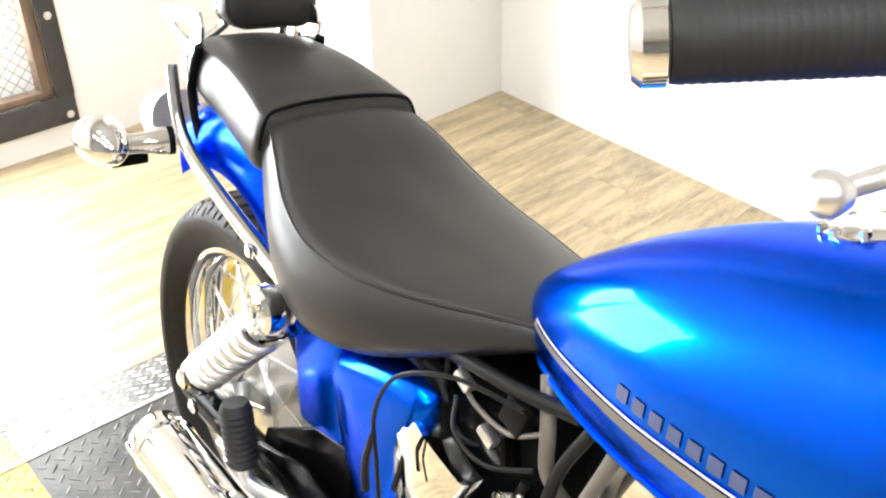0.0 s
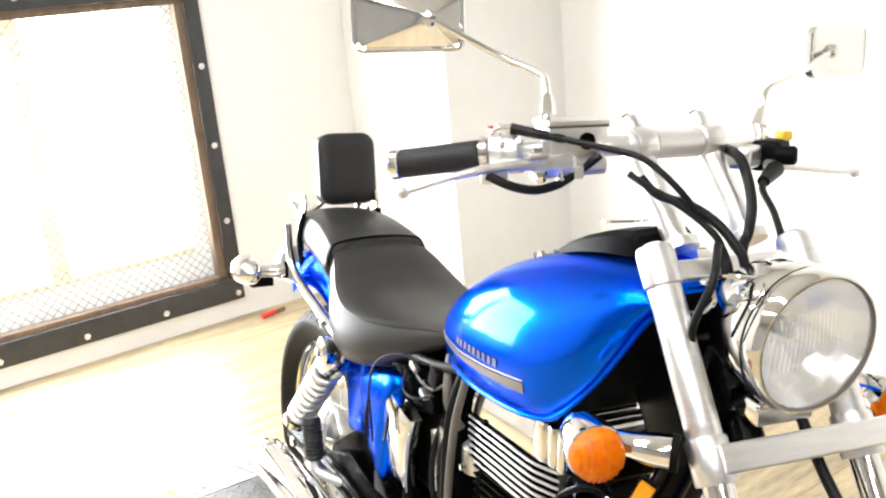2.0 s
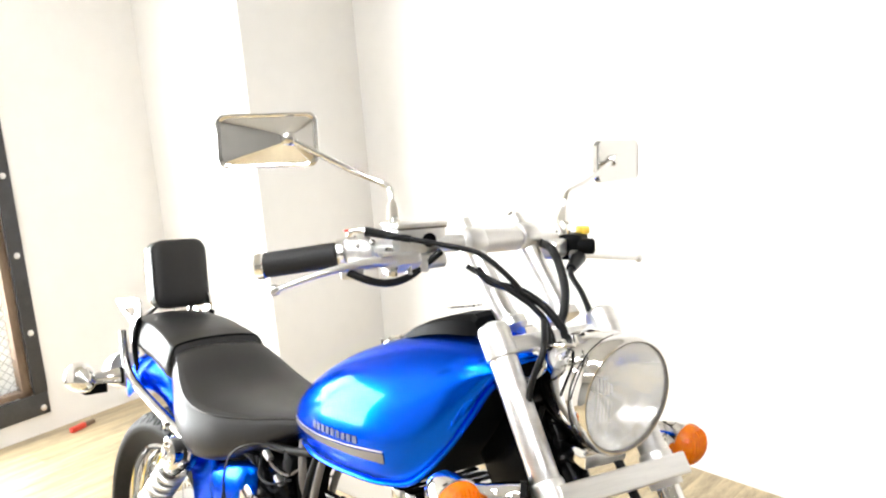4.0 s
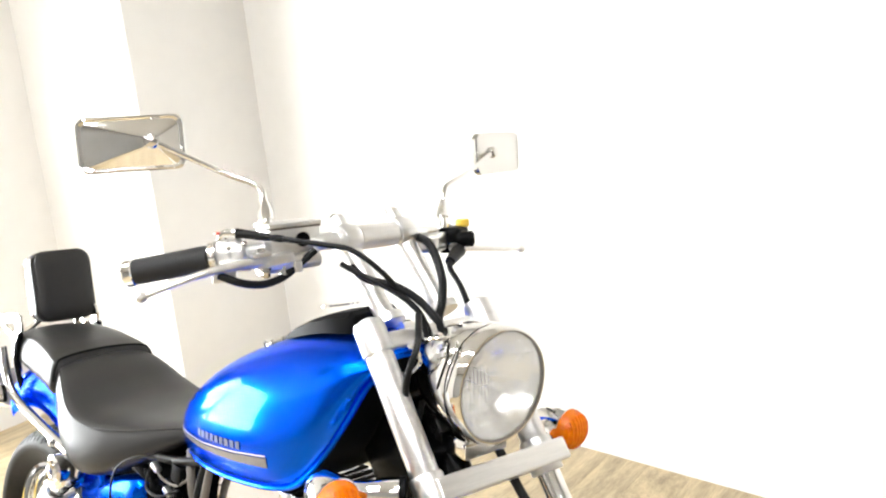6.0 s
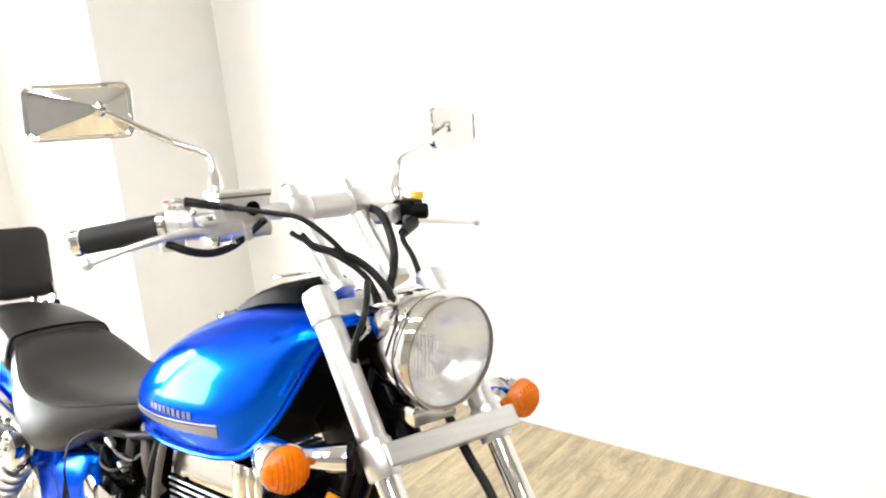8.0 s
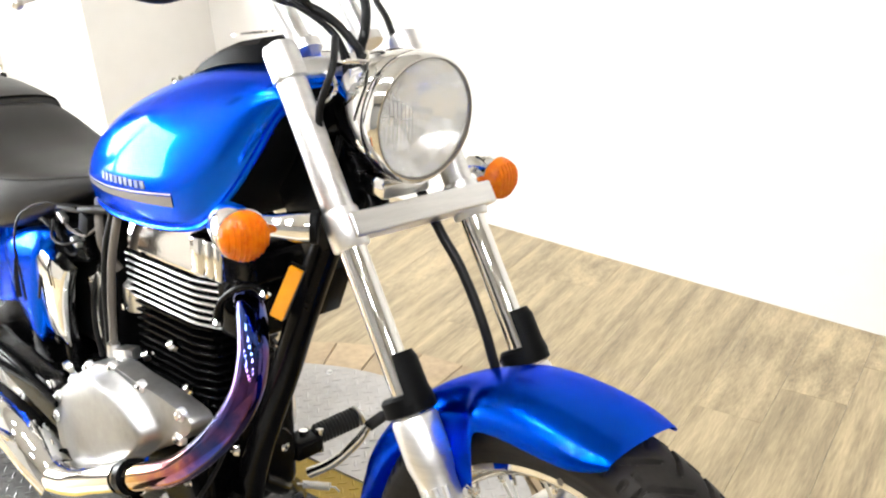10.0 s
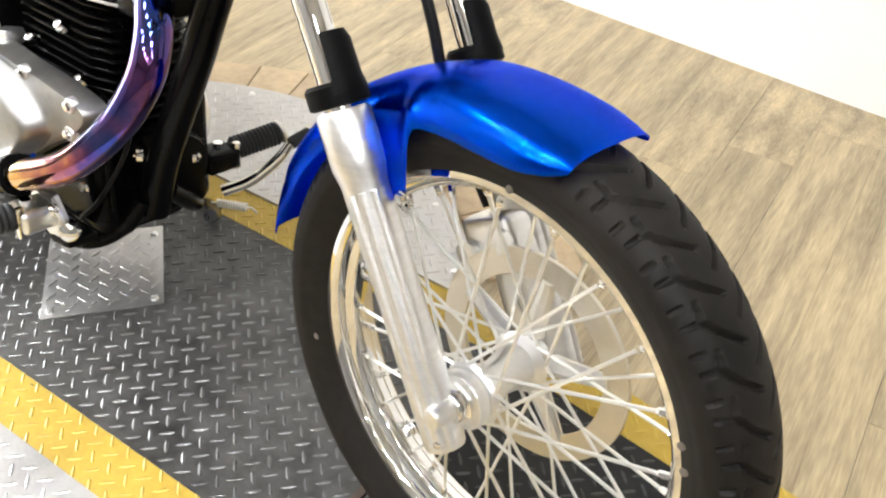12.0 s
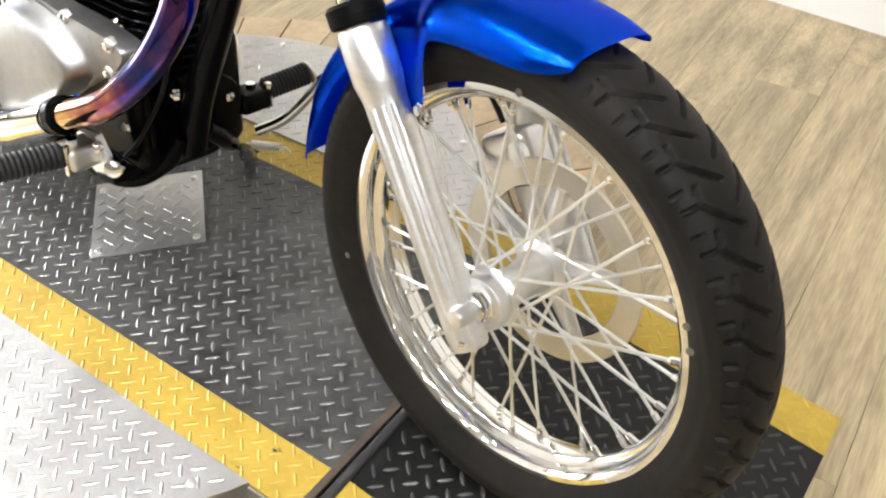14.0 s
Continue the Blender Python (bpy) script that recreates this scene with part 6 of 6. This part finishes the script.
# hoses beside the engine
part("breather_hose", tube([(-0.874, -0.090, 0.690), (-0.887, -0.098, 0.64), (-0.905, -0.101, 0.582), (-0.916, -0.103, 0.51), (-0.925, -0.103, 0.430)], 0.0066, 12, 8), HOSE, bike, "grey rubber breather hose")
part("hose_spring", tube([(-0.925, -0.103, 0.437), (-0.926, -0.104, 0.415)], 0.0105, 12, 1), CAST, bike, "hose clip")
part("vent_hose", tube([(-0.915, -0.085, 0.66), (-0.94, -0.09, 0.60), (-0.95, -0.095, 0.52), (-0.945, -0.10, 0.42)], 0.006, 10, 8), CABLE, bike, "black vent hose")
part("loose_wire", tube([(-0.955, -0.125, 0.668), (-1.02, -0.145, 0.668), (-1.08, -0.162, 0.640), (-1.108, -0.166, 0.585), (-1.10, -0.166, 0.53), (-1.092, -0.166, 0.487)], 0.0023, 8, 8), CABLE, bike, "loose black wire hanging over the panel")
part("wire_plug", tube([(-1.108, -0.167, 0.56), (-1.118, -0.167, 0.52), (-1.116, -0.167, 0.487)], [0.003, 0.0042, 0.0048], 8, 4), CABLE, bike, "black wire plug")
part("looped_wire", tube([(-1.04, -0.125, 0.632), (-1.02, -0.14, 0.610), (-0.975, -0.142, 0.607), (-0.935, -0.125, 0.622)], 0.0022, 8, 8), CABLE, bike, "thin looped wire")
# wiring, brackets and connectors between the seat, tank and cylinder
for nm, pts, r, mat, lab in (
    ("harness", [(-1.16, -0.086, 0.615), (-1.08, -0.092, 0.640), (-1.00, -0.090, 0.650), (-0.93, -0.082, 0.662)], 0.0075, CABLE, "black wrapped wiring harness"),
    ("branch_wire", [(-1.08, -0.092, 0.636), (-1.05, -0.098, 0.612), (-1.00, -0.096, 0.606), (-0.965, -0.090, 0.625)], 0.0026, HOSE, "thin grey wire"),
    ("branch_wire", [(-1.10, -0.090, 0.628), (-1.085, -0.098, 0.585), (-1.06, -0.095, 0.560), (-1.02, -0.088, 0.575)], 0.0030, CABLE, "thin black wire"),
    ("fuel_hose", [(-0.985, -0.070, 0.668), (-0.962, -0.086, 0.630), (-0.955, -0.086, 0.590), (-0.940, -0.070, 0.555)], 0.0072, HOSE, "grey rubber fuel hose"),
    ("drain_hose", [(-0.955, -0.080, 0.560), (-0.968, -0.092, 0.510), (-0.972, -0.094, 0.455), (-0.965, -0.092, 0.40)], 0.0052, CABLE, "black drain hose"),
    ("drain_hose", [(-0.985, -0.080, 0.555), (-0.996, -0.092, 0.505), (-1.000, -0.094, 0.445), (-0.99, -0.092, 0.39)], 0.0048, CABLE, "black drain hose"),
):
    part(nm, tube(pts, r, 10, 8), mat, bike, lab)
part("ignition_box", slab(0.085, 0.022, 0.060, pose(-1.045, -0.083, 0.578, 0, -14, 0), 0.006, 2), SATIN, bike, "black ignition box")
part("relay", slab(0.030, 0.020, 0.036, pose(-0.995, -0.088, 0.628, 0, 18, 0), 0.004, 2), MATT, bike, "small black relay")
part("bracket_plate", plate([(-1.02, 0.52), (-0.985, 0.545), (-0.965, 0.53), (-0.972, 0.44), (-1.0, 0.42)], 0.004, Matrix.Translation((0, -0.084, 0)), 0.001), CAST, bike, "bright alloy bracket")
for x, z in ((-1.005, 0.528), (-0.985, 0.452)):
    part("bracket_bolt", bolt((x, -0.088, z), (0, -1, 0), 0.006, 0.005), CHROME, bike)
for x, z in ((-1.06, 0.628), (-1.02, 0.592)):
    part("connector", slab(0.022, 0.012, 0.010, pose(x, -0.100, z, 0, 25, 0), 0.002), CAST, bike, "pale plastic connector")
carb = part("carburettor_bowl", lathe([(0.012, 0), (0.026, 0.004), (0.028, 0.02), (0.028, 0.046), (0.022, 0.052)], (-0.915, -0.050, 0.485), (-0.915, -0.050, 0.6), 24), CAST, bike, "alloy carburettor bowl")
part("drain_screw", bolt((-0.915, -0.079, 0.500), (0, -1, 0), 0.006, 0.006), CHROME, carb)
# footpegs, pedals, stand
for sd, p0, p1 in ((-1, (-0.732, -0.205, 0.249), (-0.751, -0.300, 0.250)), (1, (-0.722, 0.145, 0.245), (-0.697, 0.222, 0.262))):
    ln = (Vector(p1) - Vector(p0)).length
    pr = [(0.015, 0)] + [(0.0175 + 0.0022 * (k % 2), 0.003 + (ln - 0.006) * k / 24) for k in range(25)] + [(0.015, ln)]
    pg = part("footpeg", lathe(pr, p0, p1, 20), GRIP, bike, "black ribbed rubber footpeg")
    part("peg_end", lathe([(0.0195, 0), (0.0195, 0.005), (0.014, 0.008)], p1, Vector(p1) + Vector((0.02, sd * 0.1, 0.03)), 20), CAST, pg)
    part("peg_mount", slab(0.05, 0.06, 0.034, Matrix.Translation(Vector(p0) + Vector((0, -sd * 0.028, -0.006))), 0.010, 3), CAST if sd < 0 else SATIN, pg, "alloy peg mount" if sd < 0 else "black peg mount")
    part("peg_clevis", slab(0.010, 0.012, 0.046, Matrix.Translation(Vector(p0) + Vector((0.014, 0, -0.004))), 0.003, 2), CHROME, pg)
    part("peg_pin", lathe([(0.008, 0), (0.008, 0.045)], Vector(p0) + Vector((-0.005, -sd * 0.02, -0.028)), Vector(p0) + Vector((0, -sd * 0.02, 1)), 10), CHROME, pg)
rp = part("peg_bracket", plate([(-0.775, 0.262), (-0.715, 0.270), (-0.690, 0.235), (-0.715, 0.196), (-0.765, 0.210)], 0.010, Matrix.Translation((0, -0.150, 0)), 0.003), CAST, bike, "polished alloy footpeg bracket")
for x, z in ((-0.712, 0.252), (-0.752, 0.226)):
    part("bracket_bolt", lathe([(0.010, 0), (0.010, 0.004), (0.007, 0.009), (0.002, 0.011)], (x, -0.160, z), (x + 0.2, -1, z + 0.2), 16), CHROME, rp)
part("pedal_pivot", lathe([(0.015, 0), (0.016, 0.004), (0.013, 0.016), (0.006, 0.020), (0.002, 0.0205)], (-0.690, -0.150, 0.228), (-0.55, -0.30, 0.26), 20), CHROME, rp, "round chrome pivot")
part("brake_pedal", slab(0.05, 0.045, 0.012, pose(-0.705, -0.140, 0.205, 0, -12, 0), 0.004), MATT, bike, "black brake pedal pad")
part("pedal_arm", tube([(-0.705, -0.140, 0.198), (-0.74, -0.13, 0.185), (-0.80, -0.12, 0.17)], 0.008, 8, 5), SATIN, bike, "black brake pedal arm")
sl = part("shift_lever", tube([(-0.73, 0.135, 0.170), (-0.695, 0.165, 0.195), (-0.66, 0.190, 0.240), (-0.648, 0.205, 0.268)], [0.010, 0.0095, 0.0085, 0.007], 12, 6), CHROME, bike, "polished gear shift lever")
part("shift_rubber", lathe([(0.009, 0), (0.010, 0.002), (0.010, 0.036), (0.008, 0.038)], (-0.650, 0.205, 0.266), (-0.642, 0.26, 0.283), 14), GRIP, sl, "black shift rubber")
sp = part("side_stand", tube([(-0.72, 0.10, 0.14), (-0.80, 0.17, 0.08), (-0.90, 0.235, 0.030)], 0.011, 10, 5), SATIN, bike, "black side stand, folded out")
ca, cb = Vector((-0.772, 0.141, 0.1275)), Vector((-0.718, 0.184, 0.1240))
cm = axis_frame(ca, cb)
coil = [cm @ Vector((0.0062 * math.cos(k * 0.7), 0.0062 * math.sin(k * 0.7), 0.010 + (cb - ca).length * 0.72 * k / 110)) for k in range(111)]
part("spring_hook", tube([ca, cm @ Vector((0, 0, 0.010))], 0.0016, 6, 1), CAST, sp)
part("spring_hook", tube([cm @ Vector((0, 0, 0.058)), cb, cb + Vector((0.004, 0.006, -0.010))], 0.0016, 6, 1), CAST, sp)
part("stand_spring", tube(coil, 0.0016, 6, 1), CAST, sp, "coiled return spring")
part("stand_foot", slab(0.06, 0.03, 0.006, pose(-0.905, 0.24, 0.027, -8, 0, 0), 0.002), SATIN, sp)

# ---- small things on the floor ----
rt = thing("red_clip", "small red plastic clip lying on the floor by the wall", "clip", pose(-3.42, 0.20, FLOOR, 0, 0, 25))
part("body", slab(0.022, 0.075, 0.022, Matrix.Translation((0, 0, 0.011)), 0.006, 3), RED, rt)
part("jaw", slab(0.02, 0.05, 0.016, pose(0, 0.06, 0.009, 0, 0, 0), 0.004), OLDWOOD, rt)

shim = thing("wooden_shim", "small offcut of pale wood under the hinge of the ramp", "shim", STRIP @ pose(0.165, -0.345, FLOOR, 0, 0, 62))
part("block", slab(0.075, 0.030, 0.018, Matrix.Translation((0, 0, 0.009)), 0.002), RIMWOOD, shim)

# ---- floor planks ----
PA = 101.0  # the way that the planks run
PW, PL = 0.152, 1.22
rot = pose(0, 0, 0, 0, 0, PA)
bm = slab(PL - 0.0006, PW - 0.0006, 0.006, None, 0.0005, 1)
plank_mesh = finish(bm, WOOD, 30)
rng = random.Random(11)
ux, uy = math.cos(radians(PA)), math.sin(radians(PA))
for i in range(-34, 35):
    off = rng.uniform(0, PL)
    for j in range(-6, 6):
        c = rot @ Vector((j * PL + off, i * PW, 0))
        cx, cy = c.x + 0.9, c.y - 1.4
        if cx > 4.98 or (WEST.inverted() @ Vector((cx, cy, 0))).x < -0.1:
            continue
        # trim the plank where it meets a wall
        lo, hi = max(-PL / 2, (-4.6 - cy) / uy), min(PL / 2, (1.545 + (cx + 3.087) * 0.0427 + 0.03 - cy) / uy)
        if hi - lo < 0.05:
            continue
        ob = new("plank", plank_mesh)
        ob.parent = floor
        mid_s = (lo + hi) / 2
        ob.matrix_world = Matrix.Translation((cx + ux * mid_s, cy + uy * mid_s, FLOOR - 0.003)) @ rot @ Matrix.Diagonal(((hi - lo) / PL, 1, 1, 1))
